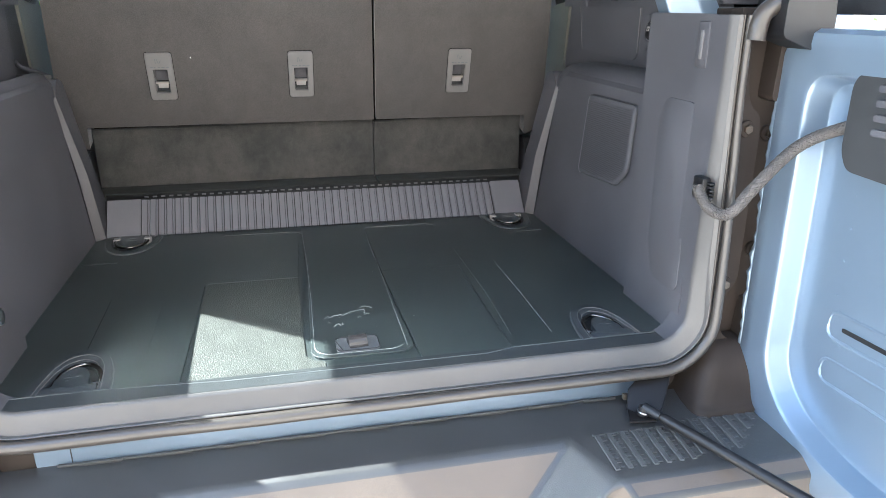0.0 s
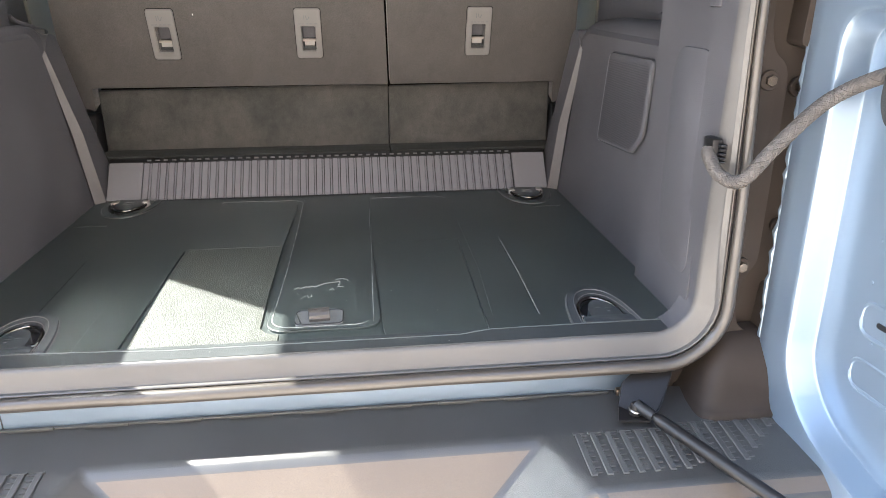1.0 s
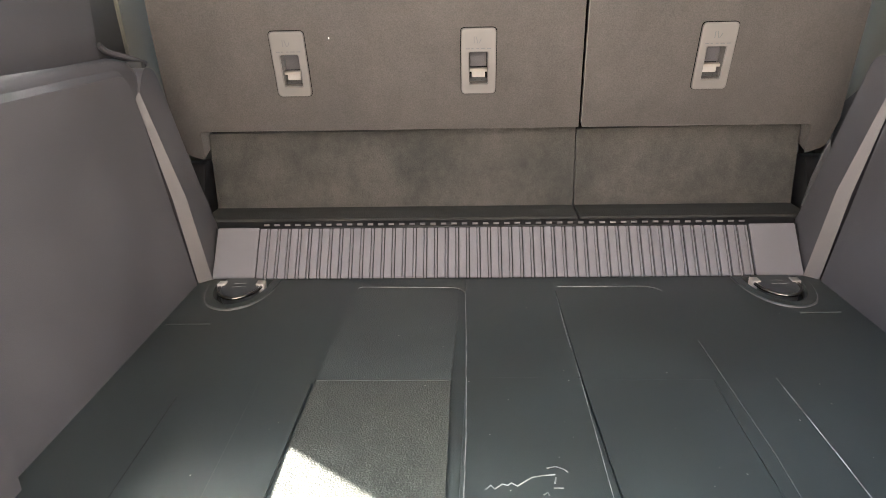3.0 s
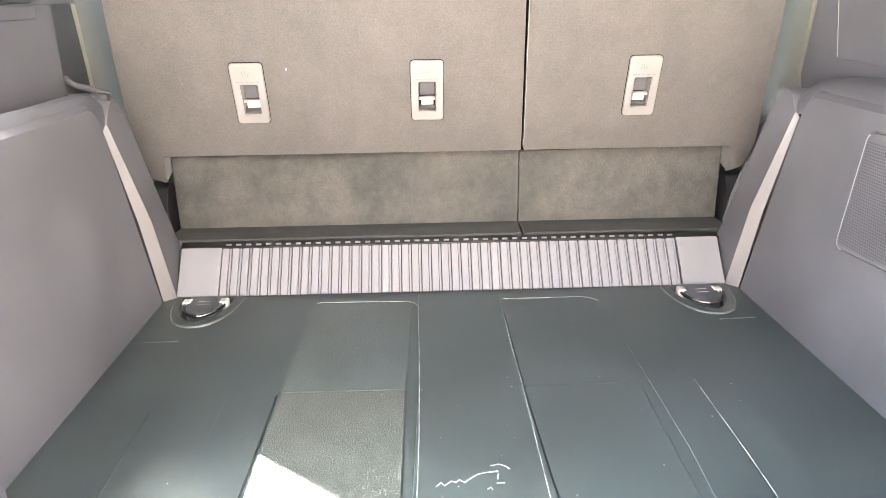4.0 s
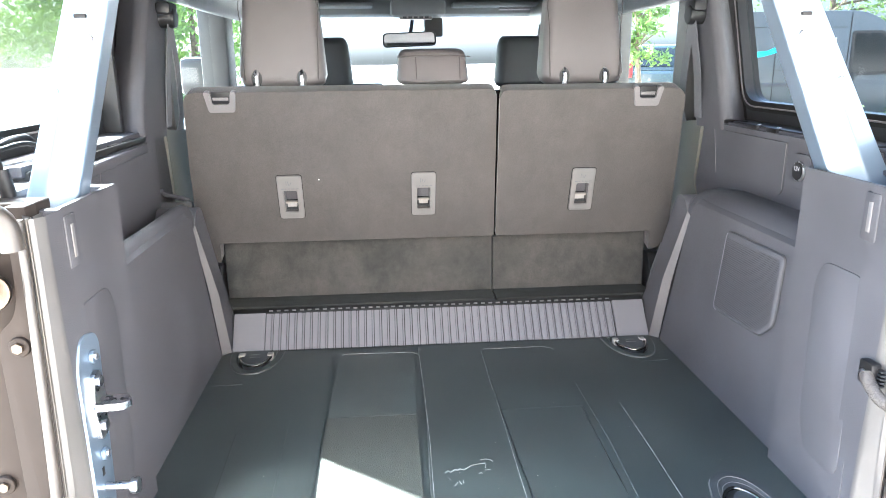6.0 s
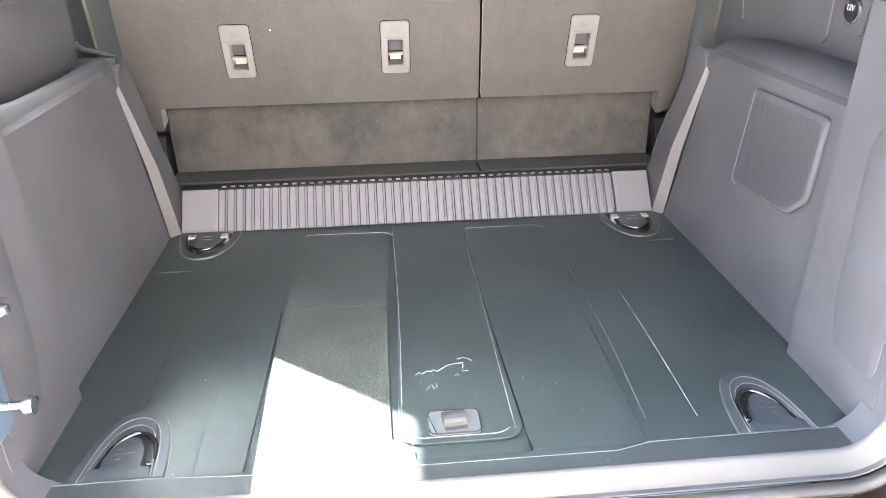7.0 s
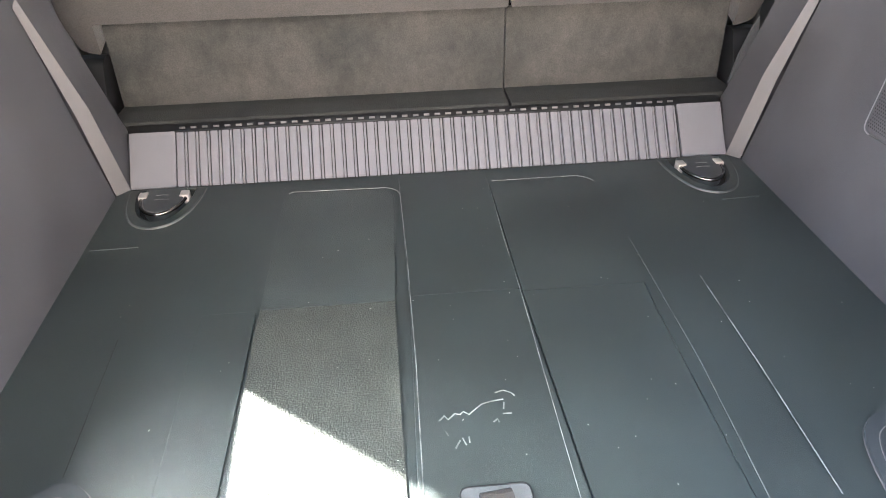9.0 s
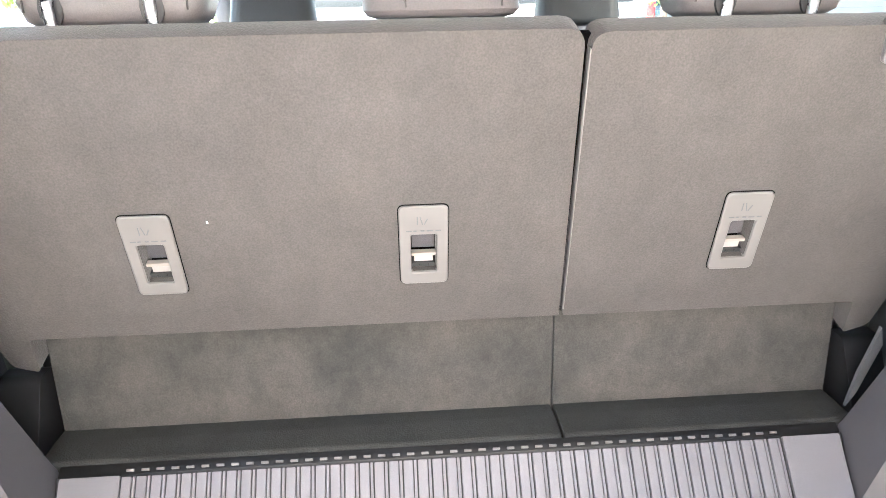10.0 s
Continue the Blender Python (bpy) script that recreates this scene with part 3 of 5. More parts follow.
part("deck_lip", box(-0.46, 0.41, 0.0790, 0.0845, 0.698, 0.7042, 0.0010), BUMPER, bumper)
for k in range(9):
    x = -0.40 + k * 0.1
    part("clip", box(x - 0.03, x + 0.03, 0.0765, 0.0795, 0.700, 0.7055, 0.0008), BUMPER, bumper)

# ---------- swing door ----------
door = thing("tailgate", "light blue painted swing tailgate standing open, recessed inner panel", "car door", at=(0.648, 0.022, 0))
door.rotation_euler[2] = radians(3.0)


def door_loop(d, x, n=6):
    pts = [(0.035 - d, 1.305 - d), (0.03 - d, 0.745 + d * 0.6), (-0.05 - d * 0.6, 0.66 + d), (-0.20, 0.628 + d), (-1.05 + d, 0.628 + d), (-1.05 + d, 1.305 - d)]
    return [(x, p[0], p[1]) for p in rounded(pts, [0.045, 0.05, 0.06, 0.1, 0.08, 0.05], n)]


loops = [door_loop(d, x) for d, x in ((-0.0, 0.075), (-0.012, 0.06), (-0.012, 0.012), (-0.006, 0.002), (0.008, 0.0), (0.014, 0.0015), (0.044, 0.0035), (0.0485, 0.0055), (0.0515, 0.0105), (0.0585, 0.0380), (0.0605, 0.0410), (0.0640, 0.0425), (0.072, 0.043))]
part("door_panel", rings(loops, cap_first=True, cap_last=True), PAINT, door, "", 24)
# dimples and slot in the lower part, sealer along the hinge edge
rs = random.Random(5)
edge = [(0.006, 0.043 + rs.uniform(-0.002, 0.003), 1.27 - 0.0105 * k) for k in range(50)] + [(0.006, 0.043 - 0.0035 * k + rs.uniform(-0.002, 0.003), 0.745 - 0.0045 * k) for k in range(1, 18)]
part("sealer_bead", tube(edge, [rs.uniform(0.003, 0.006) for _ in edge], 8), PAINT, door, "uneven sealer bead along the door edge")
part("slot", prism(rounded([(-0.122, 0.884), (-0.205, 0.884), (-0.205, 0.891), (-0.122, 0.891)], 0.0035), "x", 0.042, 0.047), BLACK, door, "black slot")
for y, z in ((-0.10, 0.935), (-0.10, 0.99), (-0.10, 1.04), (-0.098, 1.09), (-0.12, 0.86)):
    part("clip", disc((0.0440, y, z), (1, 0, 0), 0.0025, 0.004, 12, 0.0008), PAINT, door)
for z0, z1 in ((0.866, 0.910), (0.792, 0.832)):
    ring = rounded([(-0.095, z0), (-0.36, z0), (-0.36, z1), (-0.095, z1)], 0.019, 6)
    part("pressing", tube([(0.0455, p[0], p[1]) for p in ring + ring[:1]], 0.0042, 8), PAINT, door, "pressed oval outline")
mod = part("vent_module", prism(rounded([(-0.094, 1.155), (-0.108, 1.130), (-0.36, 1.115), (-0.36, 1.275), (-0.116, 1.275), (-0.094, 1.25)], 0.012), "x", 0.004, 0.048, 0.004), TRIM_DARK, door, "black plastic vent cover")
for k in range(4):
    z = 1.185 + 0.019 * k
    part("slat", prism(rounded([(-0.141, z), (-0.32, z), (-0.32, z + 0.009), (-0.141, z + 0.009)], 0.004), "x", -0.001, 0.006, 0.0015), TRIM, mod)
# bracket on top of the jamb, and the hinge straps
part("top_bracket", prism(rounded([(0.60, 1.305), (0.655, 1.285), (0.685, 1.30), (0.68, 1.37), (0.60, 1.36)], 0.01), "y", 0.01, 0.07, 0.008), BLACK, shell, "black glass hinge bracket")

# check cable between jamb and door
cable = thing("door_check_cable", "woven grey sleeve cable from jamb to open door", "cable")
anc = part("anchor", box(0.5335, 0.5490, 0.058, 0.086, 1.056, 1.092, 0.0035), DARK_STEEL, cable, "glossy black cable anchor")
part("anchor_bolt", disc((0.5330, 0.074, 1.073), (1, 0, 0), 0.0068, 0.006, 18, 0.002), STEEL, anc, "steel bolt head")
for k in range(5):
    part("ridge", box(0.5420, 0.5500, 0.0490, 0.0585, 1.060 + 0.0056 * k, 1.0632 + 0.0056 * k, 0.0006, seg=1), BLACK, anc)
sleeve = smooth_path([(0.5330, 0.066, 1.076), (0.5310, 0.058, 1.068), (0.5390, 0.038, 1.048), (0.556, 0.014, 1.046), (0.585, 0.003, 1.088), (0.628, -0.003, 1.137), (0.654, -0.018, 1.163), (0.672, -0.062, 1.187), (0.684, -0.105, 1.200)], 6)
part("sleeve", tube(sleeve, 0.0086, 14), CABLE, cable)
# crossing strands of the woven sleeve
fine_path = smooth_path(sleeve, 3)
for turn in (1, -1):
    for start in range(7):
        strand = []
        for i, p in enumerate(fine_path):
            d = (fine_path[min(i + 1, len(fine_path) - 1)] - fine_path[max(i - 1, 0)]).normalized()
            u = d.cross(Vector((0.0, 0.3, 1.0))).normalized()
            a = turn * i * 0.30 + start * math.pi / 3.5
            strand.append(p + (u * math.cos(a) + d.cross(u) * math.sin(a)) * 0.0086)
        part("strand", tube(strand, 0.0007, 4), CABLE, cable)

# gas support rod low at the opening
rod = thing("door_strut", "black gas strut on a bent bracket beside the bumper", "strut")
part("bracket", plate3([(0.418, 0.000, 0.7060), (0.462, -0.006, 0.7060), (0.486, 0.020, 0.7080), (0.462, 0.046, 0.7080), (0.430, 0.034, 0.7070)], (0, 0, -0.003)), DARK_STEEL, rod)
part("bracket_web", plate3([(0.462, -0.004, 0.7065), (0.486, 0.020, 0.7085), (0.512, 0.052, 0.738), (0.520, 0.064, 0.757), (0.470, 0.064, 0.757), (0.440, 0.052, 0.735), (0.430, 0.034, 0.7075)], (-0.001, 0.0025, -0.003)), DARK_STEEL, rod, "glossy black bent plate")
part("bracket_edge", tube([(0.462, -0.004, 0.7070), (0.486, 0.020, 0.7090), (0.512, 0.052, 0.7385), (0.520, 0.063, 0.757)], 0.0016, 8), DARK_STEEL, rod)
part("stop_nut", box(0.432, 0.443, 0.052, 0.062, 0.712, 0.722, 0.002), BRONZE, rod, "small brass nut")
part("ball", disc((0.446, 0.010, 0.716), (0.2, 0, 1), 0.0090, 0.018, 18, 0.003), DARK_STEEL, rod)
part("ball_clip", disc((0.446, 0.010, 0.7145), (0.2, 0, 1), 0.0104, 0.003, 18, 0.001), STEEL, rod)
A, B = Vector((0.447, 0.012, 0.722)), Vector((0.648, -0.305, 0.668))
part("end_socket", tube([A, A.lerp(B, 0.08)], [0.009, 0.008], 12), BLACK, rod)
part("cylinder", tube([A.lerp(B, 0.08), A.lerp(B, 0.10), A.lerp(B, 0.98), B], [0.006, 0.0092, 0.0092, 0.006], 14), DARK_STEEL, rod)

# ---------- cargo floor ----------
mat = thing("cargo_floor_mat", "dark green-black vinyl cargo floor with raised panels and moulded lines", "floor mat")
# base with openings for the four tie-down housings
RH = (0.378, 0.516, 0.121, 0.268)
FH = (0.405, 0.548, 0.745, 0.893)
base = bmesh.new()
xs = [0, RH[0], FH[0], RH[1], FH[1], 0.566]
ys = [0.119, RH[2], RH[3], 0.305, FH[2], FH[3], 0.90]
for sx in (-1, 1):
    for x0, x1 in zip(xs, xs[1:]):
        for y0, y1 in zip(ys, ys[1:]):
            if RH[0] <= x0 and x1 <= RH[1] and RH[2] <= y0 and y1 <= RH[3]:
                continue
            if FH[0] <= x0 and x1 <= FH[1] and FH[2] <= y0 and y1 <= FH[3]:
                continue
            base.faces.new([base.verts.new((sx * x, y, 0.7965)) for x, y in ((x0, y0), (x1, y0), (x1, y1), (x0, y1))])
weld(base)
part("base_sheet", base, MAT, mat)


def slab(pts, z, material_, name="floor_panel", bev=0.002, label=""):
    return part(name, prism(pts, "z", 0.790, z, bev), material_, mat, label, 15)


GR = "coarse grained vinyl floor strip"
slab(rounded([(-0.2700, 0.113), (-0.215, 0.108), (-0.0600, 0.108), (-0.0600, 0.1400), (-0.0780, 0.1440), (-0.0900, 0.1620), (-0.0915, 0.30), (-0.0905, 0.5255), (-0.2742, 0.5255), (-0.2758, 0.41)], 0.002), 0.8000, MAT_GRAIN, bev=0.001, label=GR)
slab(rounded([(-0.2742, 0.5275), (-0.0905, 0.5275), (-0.083, 0.75), (-0.083, 0.846), (-0.270, 0.846), (-0.272, 0.73)], [0.002, 0.002, 0.0, 0.03, 0.03, 0]), 0.7996, MAT_FINE, bev=0.001)
slab(rounded([(0.098, 0.108), (0.215, 0.108), (0.2515, 0.116), (0.2575, 0.469), (0.2605, 0.5272), (0.0866, 0.5272), (0.0945, 0.146)], 0.001), 0.7998, MAT, bev=0.0007)
slab(rounded([(0.0868, 0.5282), (0.2612, 0.5282), (0.273, 0.70), (0.276, 0.846), (0.0868, 0.846)], [0.001, 0.001, 0, 0.035, 0.01]), 0.7996, MAT, bev=0.0007)
slab(rounded([(-0.082, 0.146), (0.092, 0.146), (0.084, 0.533), (-0.070, 0.533)], [0.035, 0.035, 0.006, 0.006]), 0.8010, MAT, "lid", 0.0025, "hatch lid in the cargo floor")
slab(rect(-0.071, 0.086, 0.5355, 0.885, 0.006), 0.7988, MAT)
slab(rounded([(-0.346, 0.118), (-0.2822, 0.118), (-0.2788, 0.525), (-0.352, 0.525)], 0.006), 0.7998, MAT, bev=0.003)
slab(rounded([(0.2526, 0.121), (0.334, 0.121), (0.345, 0.530), (0.2616, 0.530), (0.2586, 0.469)], 0.002), 0.7996, MAT, bev=0.0008)
slab(rounded([(-0.058, 0.108), (0.092, 0.108), (0.092, 0.142), (-0.058, 0.142)], 0.004), 0.7996, MAT)


def bead(pts, r=0.0011, name="moulded_line", z=0.8006, mt=None):
    part(name, tube([(x, y, z) for x, y in pts], r, 6), mt or BEAD, mat)


def arc2(c, r, a0, a1, n=8):
    return [(c[0] + r * math.cos(radians(a0 + (a1 - a0) * k / n)), c[1] + r * math.sin(radians(a0 + (a1 - a0) * k / n))) for k in range(n + 1)]


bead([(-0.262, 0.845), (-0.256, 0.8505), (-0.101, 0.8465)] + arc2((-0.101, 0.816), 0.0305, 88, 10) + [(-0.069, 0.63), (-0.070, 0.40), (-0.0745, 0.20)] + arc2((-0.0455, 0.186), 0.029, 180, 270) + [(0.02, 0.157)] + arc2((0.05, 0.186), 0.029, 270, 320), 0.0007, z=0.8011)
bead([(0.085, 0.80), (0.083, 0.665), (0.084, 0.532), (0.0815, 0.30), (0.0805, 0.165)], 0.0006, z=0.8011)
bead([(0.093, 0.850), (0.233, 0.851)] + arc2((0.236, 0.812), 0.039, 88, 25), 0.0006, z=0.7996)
bead([(0.276, 0.64), (0.276, 0.366), (0.266, 0.167)], 0.0007, z=0.7999, mt=FAINT)
bead([(0.346, 0.534), (0.345, 0.35), (0.3405, 0.166)], 0.0008, z=0.7985)
bead([(-0.448, 0.272), (-0.453, 0.49)], 0.0008, z=0.7965, mt=TRIM_DARK)
bead([(-0.557, 0.710), (-0.484, 0.711)], 0.0008, z=0.7968, mt=FAINT)
bead([(0.47, 0.742), (0.535, 0.745)], 0.0008, z=0.7968, mt=FAINT)
bead([(-0.55, 0.119), (-0.39, 0.119), (-0.341, 0.116), (-0.277, 0.112), (-0.214, 0.107), (-0.08, 0.107), (0.207, 0.107), (0.255, 0.119), (0.376, 0.1205), (0.55, 0.1215)], 0.0010, z=0.8001, mt=FAINT)
# flecks of dust and lint
rs = random.Random(31)
bm = bmesh.new()
for k in range(110):
    x, y = rs.uniform(-0.52, 0.54), rs.uniform(0.085, 0.87)
    if RH[0] < abs(x) and y < RH[3] or FH[0] < abs(x) and y > FH[2]:
        continue
    a, l, w = rs.uniform(0, 3.14), rs.choice((0.0008, 0.0008, 0.001, 0.0018)), 0.0007
    u, v = Vector((math.cos(a), math.sin(a), 0)) * l, Vector((-math.sin(a), math.cos(a), 0)) * w
    p = Vector((x, y, 0.8013))
    bm.faces.new([bm.verts.new(q) for q in (p + u, p + v, p - u, p - v)])
tagged(part("dust_flecks", bm, FLECK, mat, "", 0), kind="stuff")
# mark scratched into the lid
for line in ([(-0.050, 0.302), (-0.044, 0.309), (-0.040, 0.303), (-0.032, 0.311), (-0.026, 0.309), (-0.022, 0.313), (-0.016, 0.308), (0.000, 0.322), (0.010, 0.325), (0.026, 0.327)],
             [(0.018, 0.338), (0.028, 0.341), (0.037, 0.336), (0.040, 0.331)], [(0.022, 0.305), (0.032, 0.305)], [(0.010, 0.294), (0.015, 0.298), (0.016, 0.293)],
             [(-0.030, 0.272), (-0.036, 0.262)], [(-0.027, 0.275), (-0.024, 0.265)], [(-0.020, 0.276), (-0.020, 0.268)], [(0.024, 0.312), (0.026, 0.322)], [(-0.044, 0.286), (-0.042, 0.280)]):
    bead(line, 0.0009, "scratch", 0.8012)
# lid handle
hold = part("handle_plate", prism(rect(-0.039, 0.034, 0.160, 0.210, 0.010), "z", 0.796, 0.8035, 0.0015), PLATE, mat, "small grey handle plate")
part("handle_rim", tube([(x, y, 0.8036) for x, y in rect(-0.0385, 0.0335, 0.1605, 0.2095, 0.010) + [(-0.0385 + 0.010, 0.1605)]], 0.0010, 6), BLACK, hold)
tab = []
for k in range(9):
    a = radians(-20 + 200 * k / 8)
    tab.append((0.186 + 0.0135 * math.cos(a), 0.806 + 0.012 * math.sin(a)))
tb = prism([(p[0], p[1]) for p in tab] + [(0.166, 0.8045)], "x", -0.019, 0.013, 0.001)
bmesh.ops.rotate(tb, verts=tb.verts, cent=(0, 0.186, 0.804), matrix=Matrix.Rotation(radians(6), 3, "Z"))
part("pull_tab", tb, STRAP, hold, "brown pull strap tab")


# ---------- tie-downs ----------
def arch(cx, y0, up, top, pts, k=1.0):
    """Half-round outline from one foot over the crown to the other; pts gives half widths and heights."""
    side_a = [(cx - w * k, h * k) for w, h in pts]
    side_b = [(cx + w * k, h * k) for w, h in reversed(pts)]
    q = [(x, y0 + up * h) for x, h in side_a + [(cx, top * k)] + side_b]
    return [(v.x, v.y) for v in smooth_path([(p[0], p[1], 0) for p in q], 4)]


def tie_down(sx, kind):
    """A housing let into the floor, with a steel loop and a flap."""
    t = thing("tie_down", "dark plastic cargo floor tie-down with a polished steel loop", "tie-down", "cargo floor tie-downs")
    m = lambda pts, z: [(sx * p[0], p[1], z) for p in pts]
    if kind == "rear":
        hx = RH
        o = arch(0.4430, 0.1215, 1, 0.1412, [(0.0620, 0.0), (0.0585, 0.035), (0.0505, 0.078), (0.0340, 0.120)])
        b = arch(0.4430, 0.1215, 1, 0.1218, [(0.0475, 0.0), (0.0430, 0.045), (0.0365, 0.080), (0.0225, 0.110)])
        c = arch(0.4430, 0.1215, 1, 0.1085, [(0.0420, 0.003), (0.0390, 0.035), (0.0320, 0.070), (0.0210, 0.096)])
        e = arch(0.4430, 0.1220, 1, 0.1010, [(0.0405, 0.004), (0.0375, 0.034), (0.0300, 0.063), (0.0190, 0.089)])
        rim = rect_loop(b, *hx)
        part("surround", rings([m(rim, 0.7966), m(o, 0.7966)]), MAT, t)
        bm = rings([m(o, 0.7966), m([(p[0] * 0.97 + 0.445 * 0.03, p[1]) for p in o], 0.8006), m(b, 0.8012), m(c, 0.7960), m(e, 0.7940), m(e, 0.784)], cap_last=True)
        part("housing", bm, HOUSING, t, "", 30)
        tongue = [(0.4025, 0.1225), (0.4855, 0.1225), (0.4845, 0.1440), (0.4700, 0.1455), (0.4695, 0.172), (0.4620, 0.196), (0.4470, 0.206), (0.4310, 0.198), (0.4215, 0.174), (0.4185, 0.1455), (0.4060, 0.1440)]
        part("flap", prism([(sx * p[0], p[1]) for p in rounded(tongue, [0, 0, 0.002, 0.003, 0.006, 0.01, 0.012, 0.01, 0.006, 0.003, 0.002])], "z", 0.780, 0.7996, 0.0010), HOUSING, t)
        lp = arch(0.4375, 0.1550, 1, 0.0570, [(0.0330, 0.0), (0.0325, 0.014), (0.0270, 0.034), (0.0150, 0.050)])
        lp = [(0.4125, 0.1535), (0.4085, 0.1518), (0.4055, 0.1528)] + lp
        part("loop", tube([(sx * p[0], p[1], 0.795 + 0.0045 * math.sin(math.pi * i / (len(lp) - 1))) for i, p in enumerate(lp)], 0.0034, 10), LOOP, t, "polished steel loop with a hooked end")
        for dx, dy, w in ((-0.013, 0.172, 0.010), (0.002, 0.170, 0.012), (0.006, 0.180, 0.006), (0.004, 0.160, 0.005)):
            part("mark", tube(smooth_path([(sx * (0.4445 + dx), dy, 0.7996), (sx * (0.4445 + dx + w / 2), dy + 0.0015, 0.7996), (sx * (0.4445 + dx + w), dy, 0.7996)], 3), 0.0005, 5), FAINT, t)
        lines = (o, b, c)
    else:
        hx = FH
        o = arch(0.4770, 0.8920, -1, 0.131, [(0.0660, 0.0), (0.0625, 0.040), (0.0515, 0.083), (0.0320, 0.117)])
        b = arch(0.4770, 0.8900, -1, 0.110, [(0.0500, 0.0), (0.0480, 0.034), (0.0400, 0.068), (0.0250, 0.096)])
        e = arch(0.4770, 0.8890, -1, 0.104, [(0.0460, 0.0), (0.0440, 0.032), (0.0365, 0.064), (0.0220, 0.090)])
        rim = rect_loop(b, *hx)
        o = [(min(max(p[0], hx[0] + 0.0005), hx[1] - 0.0005), max(p[1], hx[2] + 0.0005)) for p in o]
        part("surround", rings([m(rim, 0.7966), m(o, 0.7966)]), MAT, t)
        bm = rings([m(o, 0.7966), m([(p[0] * 0.97 + 0.477 * 0.03, p[1] + 0.002) for p in o], 0.7996), m(b, 0.8002), m(e, 0.7960), m(e, 0.784)], cap_last=True)
        part("housing", bm, MAT, t, "", 30)
        fl = arch(0.4770, 0.8880, -1, 0.083, [(0.0345, 0.0), (0.0340, 0.034), (0.0290, 0.060), (0.0170, 0.077)])
        part("flap", prism([(sx * p[0], p[1]) for p in fl], "z", 0.784, 0.8050, 0.0030, seg=3), HOUSING, t)
        lp = arch(0.4770, 0.8600, -1, 0.060, [(0.0375, 0.0), (0.0370, 0.012), (0.0310, 0.034), (0.0180, 0.052)])
        part("loop", tube(m(lp, 0.8020), 0.0031, 10), LOOP, t, "polished steel loop")
        for dx in (-0.0350, 0.0350):
            part("hinge_block", box(sx * (0.477 + dx) - 0.0075, sx * (0.477 + dx) + 0.0075, 0.852, 0.871, 0.790, 0.8075, 0.0015), BLOCK, t, "pale hinge block")
        part("pocket_bar", box(sx * 0.487 - 0.010, sx * 0.487 + 0.010, 0.7895, 0.7925, 0.784, 0.7925, 0.001), BLOCK, t, "small pale bar in the pocket")
        part("mark", tube([(sx * 0.469, 0.860, 0.8052), (sx * 0.479, 0.8615, 0.8052), (sx * 0.490, 0.860, 0.8052)], 0.0006, 5), BEAD, t)
        part("mark", tube([(sx * 0.465, 0.845, 0.8052), (sx * 0.477, 0.8465, 0.8052), (sx * 0.490, 0.845, 0.8052)], 0.0006, 5), BEAD, t)
        lines = (o,)
    # pale tubes paint the light along the housing's chamfered edges
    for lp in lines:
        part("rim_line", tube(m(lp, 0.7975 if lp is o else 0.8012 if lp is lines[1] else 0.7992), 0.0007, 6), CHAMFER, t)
    return t


for sx in (-1, 1):
    tie_down(sx, "rear")
    tie_down(sx, "front")

# ---------- ribbed panel behind the seat ----------
ribs = thing("ribbed_panel", "light grey ribbed plastic panel sloping up behind the rear seat", "trim panel")
S0, S1 = Vector((0, 0.899, 0.797)), Vector((0, 0.966, 0.876))
up = (S1 - S0).normalized()
nrm = Vector((0, -up.z, up.y))
length = (S1 - S0).length
RM = Matrix(((1, 0, 0, 0), (0, up.y, nrm.y, S0.y), (0, up.z, nrm.z, S0.z), (0, 0, 0, 1)))
bm = prism([(-0.542, 0), (0.542, 0), (0.550, length), (-0.550, length)], "z", -0.012, 0.0)
bm.transform(RM)
part("backing", bm, BLACK, ribs)
for x0, x1 in ((-0.544, -0.4640), (0.4595, 0.544)):
    bm = prism(rect(x0, x1, 0.001, length - 0.001, 0.003), "z", -0.004, 0.0045, 0.0012)
    bm.transform(RM)
    part("end_plate", bm, RIB, ribs)
bm = prism(rect(-0.0065, 0.0065, 0.001, length - 0.003, 0.0015, 2), "z", -0.004, 0.0040, 0.0008, seg=1)
slat = part("slat", bm, RIB, ribs)
slat.matrix_basis = RM
bm = prism(rect(-0.0019, 0.0019, 0.001, length - 0.003), "z", -0.004, 0.0026, 0.0005, seg=1)
thin = part("slat_bead", bm, RIB, ribs)
bm = prism(rect(-0.0052, 0.0052, 0, 0.0038), "z", 0, 0.003, 0.0006, seg=1)
dash = part("clip", bm, CHAMFER, ribs)
NR = 46
for k in range(NR):
    x = -0.4555 + 0.02 * k
    for src, dx, up_ in ((slat, 0.0, 0.0), (thin, 0.0096, 0.0), (dash, 0.004, length + 0.0035)):
        ob = src if k == 0 else src.copy()
        if k:
            scene.collection.objects.link(ob)
        ob.parent = ribs
        ob.matrix_basis = RM @ Matrix.Translation((x + dx, up_, 0.001 if src is dash else 0.0))
bm = prism([(0.969, 0.868), (0.9655, 0.8765), (0.979, 0.8855), (0.99, 0.872)], "x", -0.548, 0.548, 0.001)
part("clip_strip", bm, BLACK, ribs, "dark strip with small clips")

# ---------- rear seat ----------
seat = thing("rear_bench", "brown-grey carpeted split rear seat back, upright, seen from behind", "car seat")
C0 = Vector((0, 1.036, 1.050))
su = Vector((0, -0.300, 0.954)).normalized()
sn = Vector((0, -su.z, su.y))
SM = Matrix(((1, 0, 0, 0), (0, su.y, sn.y, C0.y), (0, su.z, sn.z, C0.z), (0, 0, 0, 1)))
LS = 0.413


ANCHORS = [(-0.384, 0.138), (-0.044, 0.138), (0.374, 0.140)]


